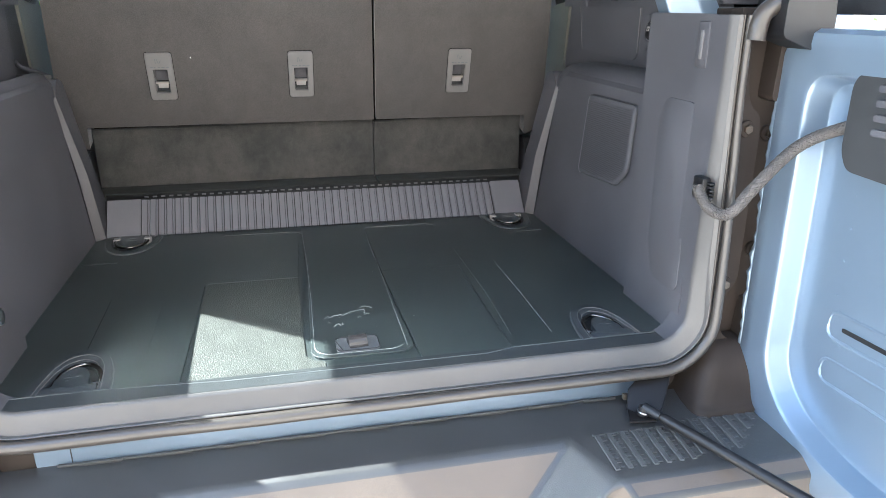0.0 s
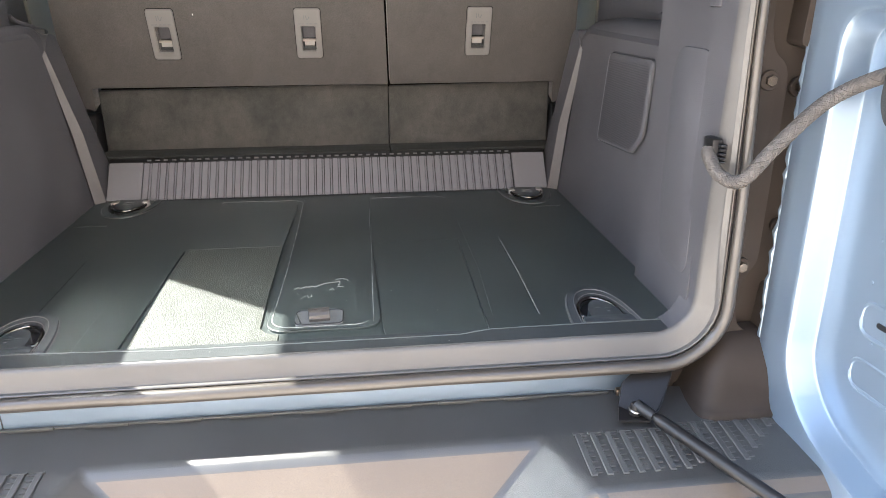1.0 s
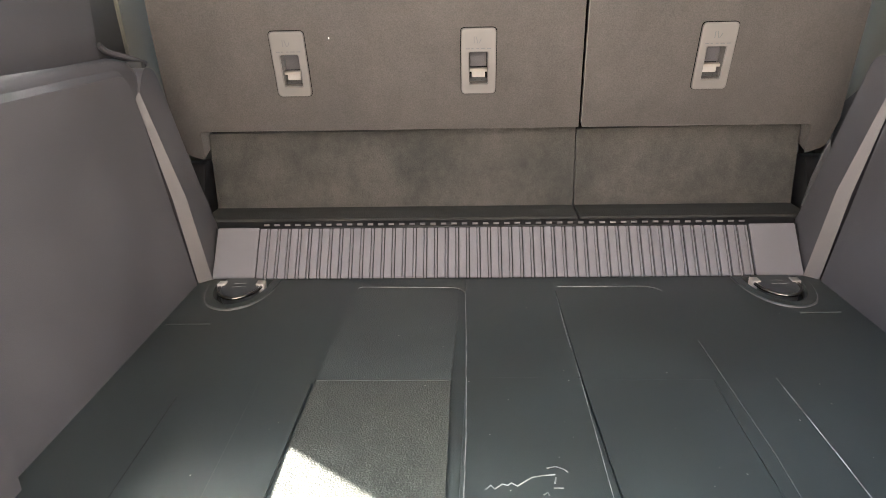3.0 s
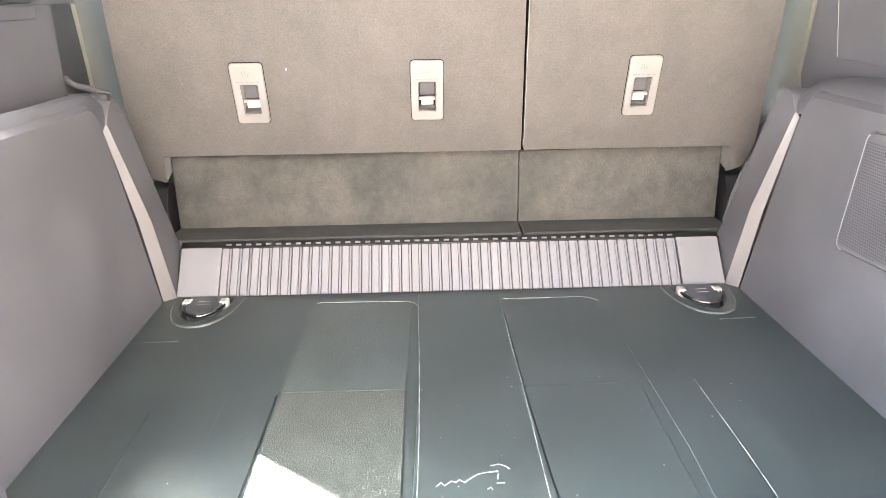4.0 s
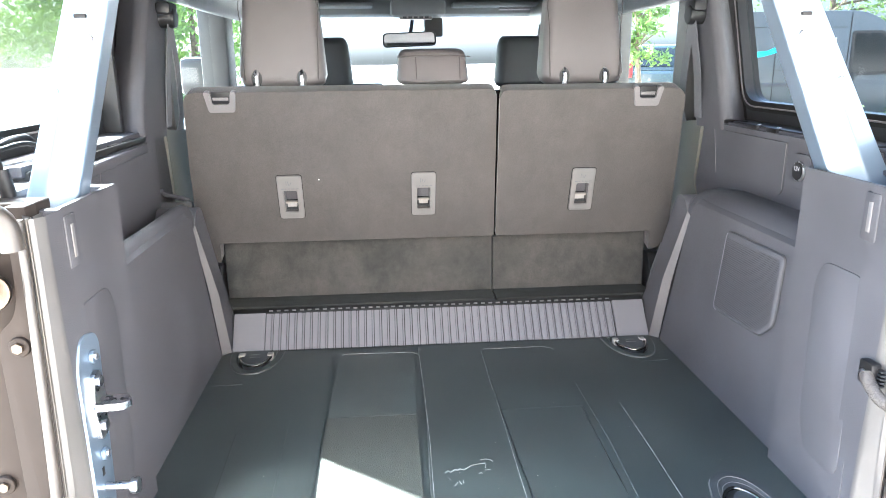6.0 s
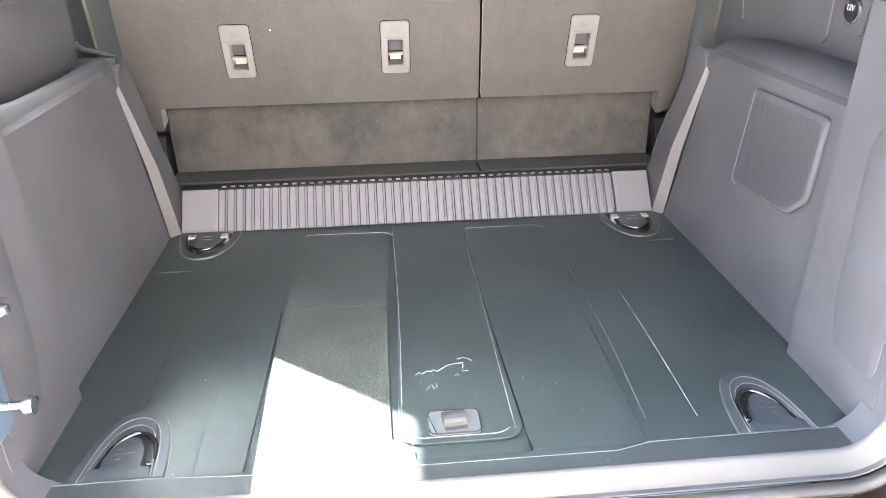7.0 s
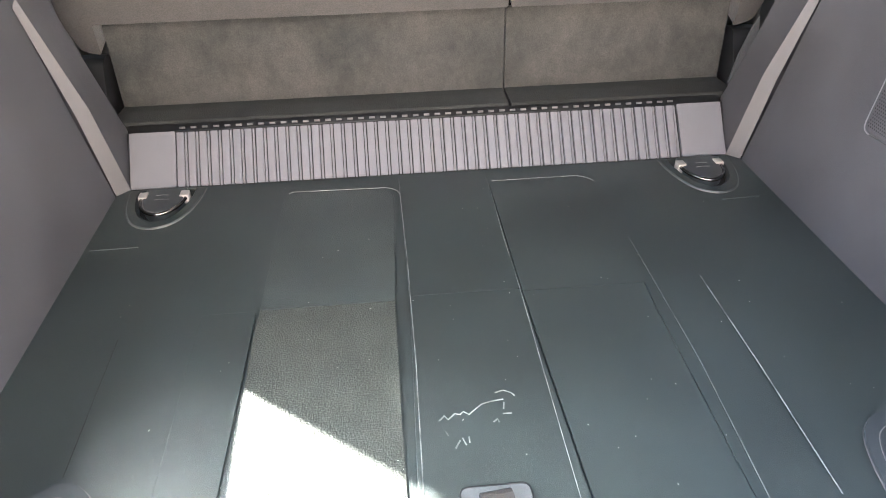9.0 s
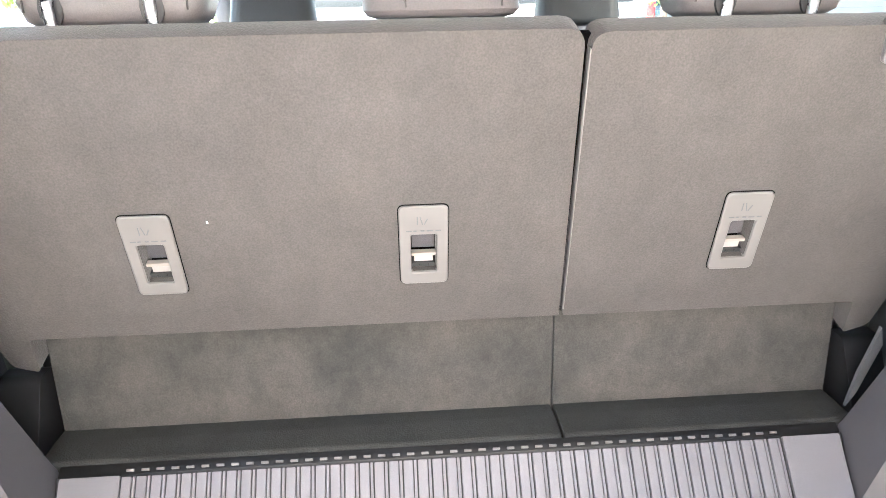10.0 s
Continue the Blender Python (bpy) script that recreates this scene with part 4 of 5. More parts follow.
def seat_back(pts, holes, label):
    """Padded back with rectangular wells for the anchors."""
    bm = prism(pts, "z", -0.042, 0.0, 0.014, seg=4)
    front = max((f for f in bm.faces if f.normal.z > 0.99 and f.calc_center_median().z > -0.001), key=lambda f: f.calc_area())
    edges = list(front.edges)
    bmesh.ops.delete(bm, geom=[front], context="FACES_ONLY")
    for cx, cs in holes:
        well = [(cx - 0.0162, cs - 0.0455), (cx + 0.0162, cs - 0.0455), (cx + 0.0162, cs + 0.0145), (cx - 0.0162, cs + 0.0145)]
        a, b = [bm.verts.new((*p, 0.0)) for p in well], [bm.verts.new((*p, -0.029)) for p in well]
        for k in range(4):
            edges.append(bm.edges.new((a[k], a[k - 1])))
            bm.faces.new((a[k], a[k - 1], b[k - 1], b[k]))
        bm.faces.new(b)
    bmesh.ops.triangle_fill(bm, use_beauty=True, edges=edges)
    bm.transform(SM)
    return part("seat_back", bm, CARPET, seat, label)


seat_back(rounded([(-0.582, 0.0), (0.1465, 0.0), (0.1335, LS), (-0.606, LS), (-0.622, 0.22), (-0.630, 0.09), (-0.631, 0.01), (-0.620, -0.050), (-0.587, -0.062)], [0.006, 0.003, 0.022, 0.03, 0, 0, 0, 0.012, 0.006]), ANCHORS[:2], "wide part of the split seat back")
seat_back(rounded([(0.1522, 0.0), (0.582, 0.0), (0.587, -0.062), (0.622, -0.048), (0.632, 0.01), (0.6265, 0.09), (0.618, 0.22), (0.602, LS - 0.004), (0.1417, LS - 0.004)], [0.003, 0.006, 0.006, 0.012, 0, 0, 0, 0.03, 0.022]), ANCHORS[2:], "narrow part of the split seat back")
for x0, x1, r in ((-0.576, 0.1456, 0), (0.1492, 0.578, 1)):
    bm = prism(rounded([(x0, 0.872), (x1, 0.872), (x1 + (0.004 if r else 0.002), 1.0445), (x0 - (0.005 if not r else -0.001), 1.0395)], 0.004), "y", 1.062, 1.125, 0.017, seg=4)
    bmesh.ops.transform(bm, matrix=Matrix(((1, 0, 0, 0), (0, 1, 0.09, -0.0801), (0, 0, 1, 0), (0, 0, 0, 1))), verts=bm.verts)
    part("lower_flap", bm, FLAP, seat, "worn carpet lower flap")
for x0, x1 in ((-0.578, 0.1452), (0.1484, 0.578)):
    bm = prism([(0.978, 0.882), (0.986, 0.8885), (1.030, 0.8905), (1.064, 0.889), (1.075, 0.866), (0.98, 0.872)], "x", x0, x1, 0.003)
    part("bottom_flap", bm, CARPET_DARK, seat, "dark carpet strip at the seat foot")
bm = prism([(0.1502, 0.012), (0.1519, 0.012), (0.1417, 0.390), (0.1400, 0.390)], "z", -0.008, 0.0012, 0.0005, seg=1)
bm.transform(SM)
part("split_piping", bm, BEZEL, seat, "pale edge along the seat split")
# near-black sheet as the shade inside the seat split
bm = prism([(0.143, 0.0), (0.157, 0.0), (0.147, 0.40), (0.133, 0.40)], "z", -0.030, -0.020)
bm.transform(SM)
part("split_shade", bm, GAP_SHADE, seat)
# near-black blocks as the shade under the seat crease and between the flaps
part("crease_shade", box(-0.578, 0.576, 1.0860, 1.130, 1.0300, 1.1400), GAP_SHADE, seat)
part("flap_split_shade", box(0.1440, 0.1506, 1.0860, 1.12, 0.885, 1.06), GAP_SHADE, seat)
part("seat_base", box(-0.62, 0.62, 1.10, 1.62, 0.60, 1.02, 0.03), LEATHER_DARK, seat)
for sx in (-1, 1):
    # filler in dark trim: the shadow beside the seat is put into its colour
    part("side_filler", prism(rounded([(0.985, 0.80), (1.10, 0.80), (1.07, 1.08), (0.96, 1.15), (0.935, 1.10)], 0.01), "x", sx * 0.646, sx * 0.6585, 0.004), TRIM_DARK, seat, "trim beside the seat hinge, darkened for the shadow there")
    part("hinge_cover", prism(rounded([(0.985, 0.86), (1.10, 0.86), (1.09, 0.985), (1.050, 0.985)], 0.012), "x", sx * 0.586, sx * 0.645, 0.004), BLACK, seat, "black hinge cover")


# pale plate drawn in place of a light reflection at the hinge
part("hinge_glint", plate3([(0.600, 0.992, 1.028), (0.606, 0.992, 1.000), (0.581, 0.992, 0.925), (0.568, 0.992, 0.902), (0.578, 0.992, 0.955)], (0, 0.006, 0)), PLATE, seat, "pale plate standing in for light reflected at the seat hinge")


def latch_bezel(cx, cs, tilt):
    w, h = 0.0312, 0.0578
    o = rect(-w, w, -h - 0.007, h, 0.008)
    i = rect(-0.0168, 0.0168, -0.0461, 0.0151, 0.004)
    m = SM @ Matrix.Translation((cx, cs, 0)) @ Matrix.Rotation(radians(tilt), 4, "Z")
    loops = [[(*p, -0.002) for p in o], [(*p, 0.0028) for p in o], [(*p, 0.0042) for p in scaled(o, 0.0015)], [(*p, 0.0042) for p in scaled(i, -0.0012)], [(*p, 0.003) for p in i], [(*p, -0.004) for p in i]]
    bm = rings(loops)
    bm.transform(m)
    bz = part("latch_bezel", bm, BEZEL, seat, "pale grey anchor bezel", 30)
    # thin near-black border, the bezel's contact shadow put into colour
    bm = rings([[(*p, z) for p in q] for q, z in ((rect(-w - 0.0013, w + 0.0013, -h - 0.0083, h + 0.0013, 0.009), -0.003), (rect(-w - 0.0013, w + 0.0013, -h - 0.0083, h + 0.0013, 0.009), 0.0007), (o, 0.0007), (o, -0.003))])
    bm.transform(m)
    part("bezel_shadow", bm, GAP_SHADE, bz)
    # the recess sheet paints the shade at the bottom of the well
    for name, dims, mt in (("recess", (-0.0158, 0.0158, -0.045, 0.014, -0.0288, -0.0280), GAP_SHADE), ("latch_plate", (-0.0150, 0.0150, -0.0215, 0.0135, -0.0230, -0.0190), TRIM), ("latch_bar", (-0.0160, 0.0160, -0.0262, -0.0212, -0.0150, -0.0060), LATCH),
                           ("latch_block", (-0.0122, 0.0122, -0.0415, -0.0262, -0.0200, -0.0115), BLOCK), ("foot_plate", (-0.0155, 0.0155, -0.0452, -0.0385, -0.0282, -0.0080), TRIM_DARK),
                           ("mark", (-0.0072, -0.0048, -0.0432, -0.0402, -0.0082, -0.0074), BLACK), ("mark", (0.0048, 0.0072, -0.0432, -0.0402, -0.0082, -0.0074), BLACK)):
        bm = box(*dims, 0.0005, seg=1)
        bm.transform(m)
        part(name, bm, mt, bz)
    for dx, w_ in ((-0.022, 0.007), (-0.013, 0.004), (-0.004, 0.005), (0.004, 0.008), (0.015, 0.007)):
        bm = box(dx, dx + w_, 0.0205, 0.0222, 0.0040, 0.0045)
        bm.transform(m)
        part("print_bar", bm, PLATE, bz)
    for q in ([(-0.0085, 0.031), (-0.0070, 0.031), (-0.0070, 0.043), (-0.0085, 0.043)], [(-0.002, 0.031), (-0.0005, 0.031), (-0.0035, 0.043), (-0.005, 0.043)], [(0.000, 0.031), (0.0015, 0.031), (0.0055, 0.039), (0.004, 0.040)]):
        bm = prism(q, "z", 0.0040, 0.0045)
        bm.transform(m)
        part("print_bar", bm, PLATE, bz)


for cx, cs in ANCHORS:
    latch_bezel(cx, cs, 0.0)
for cx in (-0.520, 0.507):
    o = rounded([(-0.038, 0.004), (-0.030, -0.046), (0.030, -0.046), (0.038, 0.004), (0.024, 0.004), (0.020, -0.026), (-0.020, -0.026), (-0.024, 0.004)], 0.006, 3)
    bm = prism(o, "z", -0.01, 0.006, 0.002)
    bm.transform(SM @ Matrix.Translation((cx, LS - 0.001, 0)))
    hk = part("release_bezel", bm, CHAMFER, seat, "grey seat release loop")
    bm = box(-0.021, 0.021, -0.027, 0.003, -0.004, 0.001, 0.001)
    bm.transform(SM @ Matrix.Translation((cx, LS - 0.001, 0)))
    part("recess", bm, BLACK, hk)
    bm = box(-0.018, 0.018, -0.018, -0.010, 0.0, 0.004, 0.001)
    bm.transform(SM @ Matrix.Translation((cx, LS - 0.001, 0)))
    part("lever", bm, CHAMFER, hk)
for x, s in ((-0.309, 0.182),):
    bm = prism(rect(-0.0012, 0.0012, -0.0018, 0.0018), "z", 0, 0.0008)
    bm.transform(SM @ Matrix.Translation((x, s, 0)))
    part("lint", bm, WHITE, seat)


def headrest(cx, cy, z0, z1, w0, w1, depth, mt, posts, parent, label, r=0.03):
    loops = []
    for f, wk, dk in ((0.0, 0.80, 0.6), (0.04, 0.93, 0.85), (0.12, 1.0, 1.0), (0.5, 1.0, 1.0), (0.85, 0.98, 0.95), (0.95, 0.92, 0.85), (1.0, 0.80, 0.55)):
        w = (w0 + (w1 - w0) * f) / 2 * wk
        z = z0 + (z1 - z0) * f
        y = cy + 0.03 * f
        d = depth / 2 * dk
        loops.append([(cx + p[0], y + p[1], z) for p in rounded([(-w, -d), (w, -d), (w, d), (-w, d)], r, 5)])
    hr = part("headrest", rings(loops, cap_first=True, cap_last=True), mt, parent, label, 60)
    if posts:
        for dx in posts:
            part("post", tube([(cx + dx, cy - depth / 2 + 0.004, z0 - 0.04), (cx + dx, cy - depth / 2 - 0.003, z0 + 0.030), (cx + dx, cy - depth / 2 + 0.010, z0 + 0.040)], 0.0062, 12), STEEL, hr, "chrome post")
            g = [(cx + dx + 0.013 * math.cos(a), cy - depth / 2 - 0.0005 + 0.004, z0 + 0.024 + (0.018 if math.sin(a) > 0 else 0.022) * math.sin(a)) for a in (2 * math.pi * k / 16 for k in range(17))]
            part("post_slot", rings([g[:-1], [(p[0], p[1] + 0.004, p[2]) for p in g[:-1]]], cap_first=True, cap_last=True), BLACK, hr)
        w = w0 / 2 - 0.02
        d = -depth / 2 - 0.0006
        seam = [(cx - w, cy + d + 0.002, z0 + 0.02), (cx - w - 0.002, cy + d + 0.010, z0 + (z1 - z0) * 0.5), (cx - w + 0.008, cy + d + 0.026, z1 - 0.022), (cx + w - 0.008, cy + d + 0.026, z1 - 0.022), (cx + w + 0.002, cy + d + 0.010, z0 + (z1 - z0) * 0.5), (cx + w, cy + d + 0.002, z0 + 0.02)]
        part("seam", tube(smooth_path(seam, 4), 0.0012, 6), THREAD, hr)
    return hr


headrest(-0.383, 1.02, 1.450, 1.700, 0.214, 0.175, 0.10, LEATHER, (-0.060, 0.048), seat, "taupe leather headrest on chrome posts")
headrest(0.362, 1.02, 1.448, 1.700, 0.214, 0.175, 0.10, LEATHER, (-0.050, 0.052), seat, "taupe leather headrest on chrome posts")
hc = headrest(-0.017, 1.00, 1.455, 1.540, 0.180, 0.165, 0.11, LEATHER, (), seat, "low middle headrest in taupe leather")
part("seam", tube([(-0.105, 0.941, 1.520), (-0.05, 0.941, 1.5235), (0.02, 0.941, 1.5235), (0.072, 0.941, 1.520)], 0.0012, 6), THREAD, hc)
for x in (-0.058, 0.047):
    part("seam", tube([(x, 0.9435, 1.468), (x - 0.002, 0.9435, 1.52)], 0.0010, 6), THREAD, hc)
for dx in (-0.045, 0.040):
    part("post", tube([(-0.017 + dx, 0.975, 1.445), (-0.017 + dx, 0.975, 1.47)], 0.006, 10), STEEL, hc)


# ---------- side trims ----------
def side(sx):
    s = thing("side_trim", "dark grained plastic side trim beside the cargo floor" + (" with speaker grille and socket" if sx > 0 else " with an open storage bin"), "trim panel")
    X = lambda a, b: (sx * a, sx * b)
    # lower panel, its top rounded over
    lower = rounded([(0.290, 0.79), (0.886, 0.79), (0.775, 1.150), (0.755, 1.200), (0.290, 1.200)], [0, 0, 0.02, 0.03, 0])
    loops = []
    depth = 0.70 if sx > 0 else 0.595
    for d, x in ((0.0, depth), (0.0, 0.580), (0.004, 0.572), (0.012, 0.5655)):
        pts = [(p[0] - (d * 0.5 if p[0] > 0.7 else 0), p[1] - (d if p[1] > 1.1 else 0)) for p in lower]
        # slight outward lean of the panel towards its top
        loops.append([(sx * (x + (0.008 * max(0, p[1] - 1.0) / 0.2)), p[0], p[1]) for p in pts])
    part("lower_panel", rings(loops, cap_first=True, cap_last=True), TRIM, s, "", 30)
    # shoulder that rolls over to the upper wall
    if sx > 0:
        loops = []
        for y, dz in ((0.285, 0.0), (0.35, 0.0), (0.70, -0.002), (0.775, -0.010), (0.815, -0.035), (0.835, -0.08)):
            loops.append([(x, y, z + dz) for x, z in ((0.575, 1.165), (0.578, 1.192), (0.588, 1.209), (0.605, 1.220), (0.640, 1.224), (0.665, 1.222), (0.675, 1.15))])
        part("shoulder", rings(loops, closed=False), TRIM, s, "", 60)
    else:
        loops = []
        for y, dz in ((0.292, 0.026), (0.33, 0.018), (0.38, 0.006), (0.44, 0.001), (0.60, -0.001), (0.74, 0.0), (0.785, -0.006), (0.825, -0.030), (0.845, -0.075)):
            loops.append([(-x, y, z + dz * k) for x, z, k in ((0.574, 1.150, 0), (0.5765, 1.175, 0.5), (0.580, 1.196, 1), (0.586, 1.208, 1), (0.595, 1.213, 1), (0.604, 1.209, 1), (0.608, 1.196, 1), (0.609, 1.05, 0))])
        part("bin_rim", rings(loops, closed=False), TRIM, s, "rolled top edge of the bin", 60)
        # bin inside in dark trim, the shade of the hollow put into its colour
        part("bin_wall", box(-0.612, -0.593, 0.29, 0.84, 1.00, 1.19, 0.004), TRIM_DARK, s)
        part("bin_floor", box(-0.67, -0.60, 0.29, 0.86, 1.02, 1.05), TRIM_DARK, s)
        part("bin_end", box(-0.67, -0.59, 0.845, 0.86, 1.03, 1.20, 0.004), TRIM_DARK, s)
        part("bin_handle", tube(smooth_path([(-0.660, 0.855, 1.226), (-0.655, 0.870, 1.214), (-0.640, 0.898, 1.203), (-0.620, 0.928, 1.189)], 4), [0.0055] * 13, 8), TRIM, s, "curved trim lip")
    # front edge chamfer, its light put into the colour, and the part in front
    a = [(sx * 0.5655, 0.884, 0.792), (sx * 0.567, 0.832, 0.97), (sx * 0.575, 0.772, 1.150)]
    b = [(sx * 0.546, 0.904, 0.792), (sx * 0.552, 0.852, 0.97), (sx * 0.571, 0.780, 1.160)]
    part("front_chamfer", rings([a, b], closed=False), CHAMFER, s, "chamfer strip coloured pale for the light it catches")
    front = rounded([(0.905, 0.79), (1.00, 0.79), (0.995, 0.855), (0.972, 0.893), (0.920, 1.015), (0.852, 1.185), (0.81, 1.195), (0.783, 1.158)], [0, 0, 0.01, 0.01, 0, 0.03, 0.02, 0])
    loops = [[(sx * 0.70, *p) for p in front], [(sx * (0.546 + 0.026 * max(0.0, min(1.0, (p[1] - 0.79) / 0.37))), *p) for p in front]]
    part("front_panel", rings(loops, cap_first=True, cap_last=True), TRIM, s, "", 30)
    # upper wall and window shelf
    # left wall takes the darker trim, its shade put into the colour
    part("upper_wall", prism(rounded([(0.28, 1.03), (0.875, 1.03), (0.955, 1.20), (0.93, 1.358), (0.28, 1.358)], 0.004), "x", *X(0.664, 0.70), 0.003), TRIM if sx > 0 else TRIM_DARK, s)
    part("upper_front", prism(rounded([(0.885, 1.10), (1.00, 0.80), (1.30, 0.80), (1.30, 1.338), (1.08, 1.345), (0.938, 1.36), (0.96, 1.20)], 0.01), "x", *X(0.660, 0.70), 0.004), SIDE_PANEL, s, "grey-green pillar foot panel beside the seat")
    part("shelf", box(*sorted(X(0.6695, 0.742)), 0.27, 0.86, 1.350, 1.364 if sx > 0 else 1.3672, 0.002), TRIM, s, "grey window shelf")
    part("door_sill_trim", box(*sorted(X(0.690, 0.745)), 1.32, 1.9, 0.75, 1.335, 0.004), TRIM_DARK, s, "grained door trim beyond the seat")
    if sx < 0:
        part("wall_top", prism([(-0.668, 0.29), (-0.634, 0.29), (-0.6592, 0.80), (-0.668, 0.80)], "z", 1.322, 1.3430, 0.003, seg=3), TRIM, s, "rounded top of the trim wall")
    part("shelf_rail", box(*sorted(X(0.672, 0.692) if sx > 0 else X(0.660, 0.6685)), 0.30, 0.80, *((1.362, 1.3675) if sx > 0 else (1.346, 1.358)), 0.002), DARK_STEEL, s, "dark metal rail on the shelf")
    for y in (0.40, 0.47, 0.62, 0.70):
        part("rail_clip", box(*sorted(X(0.664, 0.676)), y - 0.022, y + 0.022, *((1.358, 1.3685) if sx > 0 else (1.346, 1.3600)), 0.002), DARK_STEEL if y > 0.6 else TRIM_DARK, s)
        if sx > 0:
            part("rail_screw", disc((sx * 0.683, y, 1.3675), (0, 0, 1), 0.005, 0.003, 12, 0.001), STEEL, s)
    part("rail_end", tube(smooth_path([(sx * 0.690, 0.77, 1.364), (sx * 0.682, 0.80, 1.366), (sx * 0.668, 0.83, 1.364)], 4), 0.005, 8), DARK_STEEL, s)
    if sx > 0:
        # cover plate outlined by a thin step
        part("access_cover", prism(rounded([(0.548, 1.232), (0.838, 1.240), (0.865, 1.345), (0.548, 1.345)], [0.03, 0.006, 0.004, 0.004]), "x", 0.6605, 0.666, 0.0015), TRIM, s, "flush access cover")
        for line in ([(0.6602, 0.838, 1.242), (0.6602, 0.864, 1.343)], [(0.6602, 0.549, 1.343), (0.6602, 0.549, 1.250)]):
            part("cover_edge", tube(line, 0.0009, 6), CHAMFER, s)
        sk = part("socket_plate", prism(rect(0.460, 0.520, 1.262, 1.330, 0.012), "x", 0.6585, 0.666, 0.002), TRIM, s, "square socket surround")
        part("socket_ring", disc((0.6565, 0.490, 1.297), (1, 0, 0), 0.0195, 0.006, 28, 0.002), STEEL, sk)
        part("socket_cap", disc((0.6545, 0.490, 1.297), (1, 0, 0), 0.0165, 0.006, 28, 0.0015), BLACK, sk, "round black power socket cap")
        cu = bpy.data.curves.new("socket_print", "FONT")
        cu.body, cu.size, cu.align_x, cu.extrude = "12V", 0.0125, "CENTER", 0.0002
        tx = new("socket_print", cu)
        tx.matrix_basis = Matrix(((0, 0, -1, 0.6512), (-1, 0, 0, 0.490), (0, 1, 0, 1.298), (0, 0, 0, 1)))
        tx.parent = sk
        cu.materials.append(SOCKET_WHITE)
        # speaker grille
        spk = rounded([(0.592, 0.984), (0.405, 0.995), (0.362, 1.032), (0.357, 1.164), (0.573, 1.161)], [0.014, 0.014, 0.014, 0.014, 0.012])
        lean = lambda z: 0.5655 + 0.008 * max(0, z - 1.0) / 0.2
        loops = [[(lean(p[1]) + dx, p[0], p[1]) for p in scaled(spk, d)] for d, dx in ((-0.001, 0.001), (0.0, -0.0030), (0.0035, -0.0052), (0.010, -0.0070))]
        gr = part("speaker_grille", rings(loops, cap_last=True), TRIM, s, "perforated speaker grille", 30)
        rim = [p for p in scaled(spk, 0.001)]
        # pale tube painted in as the highlight along one side of the grille
        part("grille_highlight", tube([(lean(p[1]) - 0.0042, p[0], p[1]) for p in sorted((q for q in rim if q[0] > 0.566), key=lambda q: -q[1])], 0.0011, 6), RIB, gr, "highlight on the grille edge drawn as a pale tube")
        part("grille_gap", tube([(lean(p[1]) - 0.0006, p[0], p[1]) for p in scaled(spk, -0.0022) + scaled(spk, -0.0022)[:1]], 0.0007, 6), TRIM_DARK, gr)
        dots = bmesh.new()
        inside = scaled(spk, 0.010)
        for r in range(44):
            z = 0.985 + 0.0042 * r
            for q in range(60):
                y = 0.345 + 0.0042 * q + (0.0021 if r % 2 else 0)
                hit = False
                for i in range(len(inside)):
                    (ya, za), (yb, zb) = inside[i], inside[i - 1]
                    if (za > z) != (zb > z) and y < (yb - ya) * (z - za) / (zb - za) + ya:
                        hit = not hit
                if hit:
                    x = lean(z) - 0.0073
                    dots.faces.new([dots.verts.new((x, y + 0.0015 * c, z + 0.0015 * d)) for c, d in ((1, 0), (0, 1), (-1, 0), (0, -1))])
        tagged(part("grille_holes", dots, BLACK, gr, smooth=0), kind="stuff")
    else:
        part("upper_cover", prism(rounded([(0.40, 1.06), (0.85, 1.06), (0.855, 1.345), (0.40, 1.345)], 0.01), "x", -0.666, -0.6605, 0.0015), TRIM, s)
        part("wall_seam", prism([(0.5275, 1.343), (0.5290, 1.343), (0.5125, 1.20), (0.5110, 1.20)], "x", -0.6612, -0.6596), CHAMFER, s)
        part("bin_divider", box(-0.664, -0.640, 0.375, 0.395, 1.05, 1.26, 0.003), TRIM_DARK, s)
        part("net_hook", box(-0.664, -0.645, 0.34, 0.37, 1.245, 1.275, 0.004), TRIM_DARK, s)
    # rear post beside the opening
    post = part("rear_post", prism(rounded([(0.105, 0.79), (0.305, 0.79), (0.302, 1.10), (0.298, 1.336), (0.105, 1.336)], [0, 0.004, 0, 0.006, 0.006]), "x", *X(0.549, 0.556), 0.002), TRIM, s, "smooth post cover")
    part("post_inset", prism(rounded([(0.118, 0.872), (0.205, 0.872), (0.226, 0.93), (0.232, 1.16), (0.215, 1.20), (0.118, 1.20)], 0.022), "x", *X(0.5472, 0.552), 0.0017, seg=3), TRIM, post)
    part("post_plate", box(*sorted(X(0.545, 0.552)), 0.108, 0.140, 1.255, 1.325, 0.003), TRIM, post)
    part("post_slot", box(*sorted(X(0.5435, 0.546)), 0.120, 0.128, 1.268, 1.312, 0.001), CHAMFER, post)
    part("post_back", box(*sorted(X(0.556, 0.70)), 0.285, 0.305, 0.79, 1.334, 0.003), TRIM, post)
    part("post_top", box(*sorted(X(0.645, 0.70)), 0.11, 0.29, 1.328, 1.336, 0.002), TRIM, post)
    part("post_face", box(*sorted(X(0.556, 0.70)), 0.108, 0.125, 0.79, 1.334, 0.003), TRIM, post)
    # pillar trim and seat belt
    loops = []
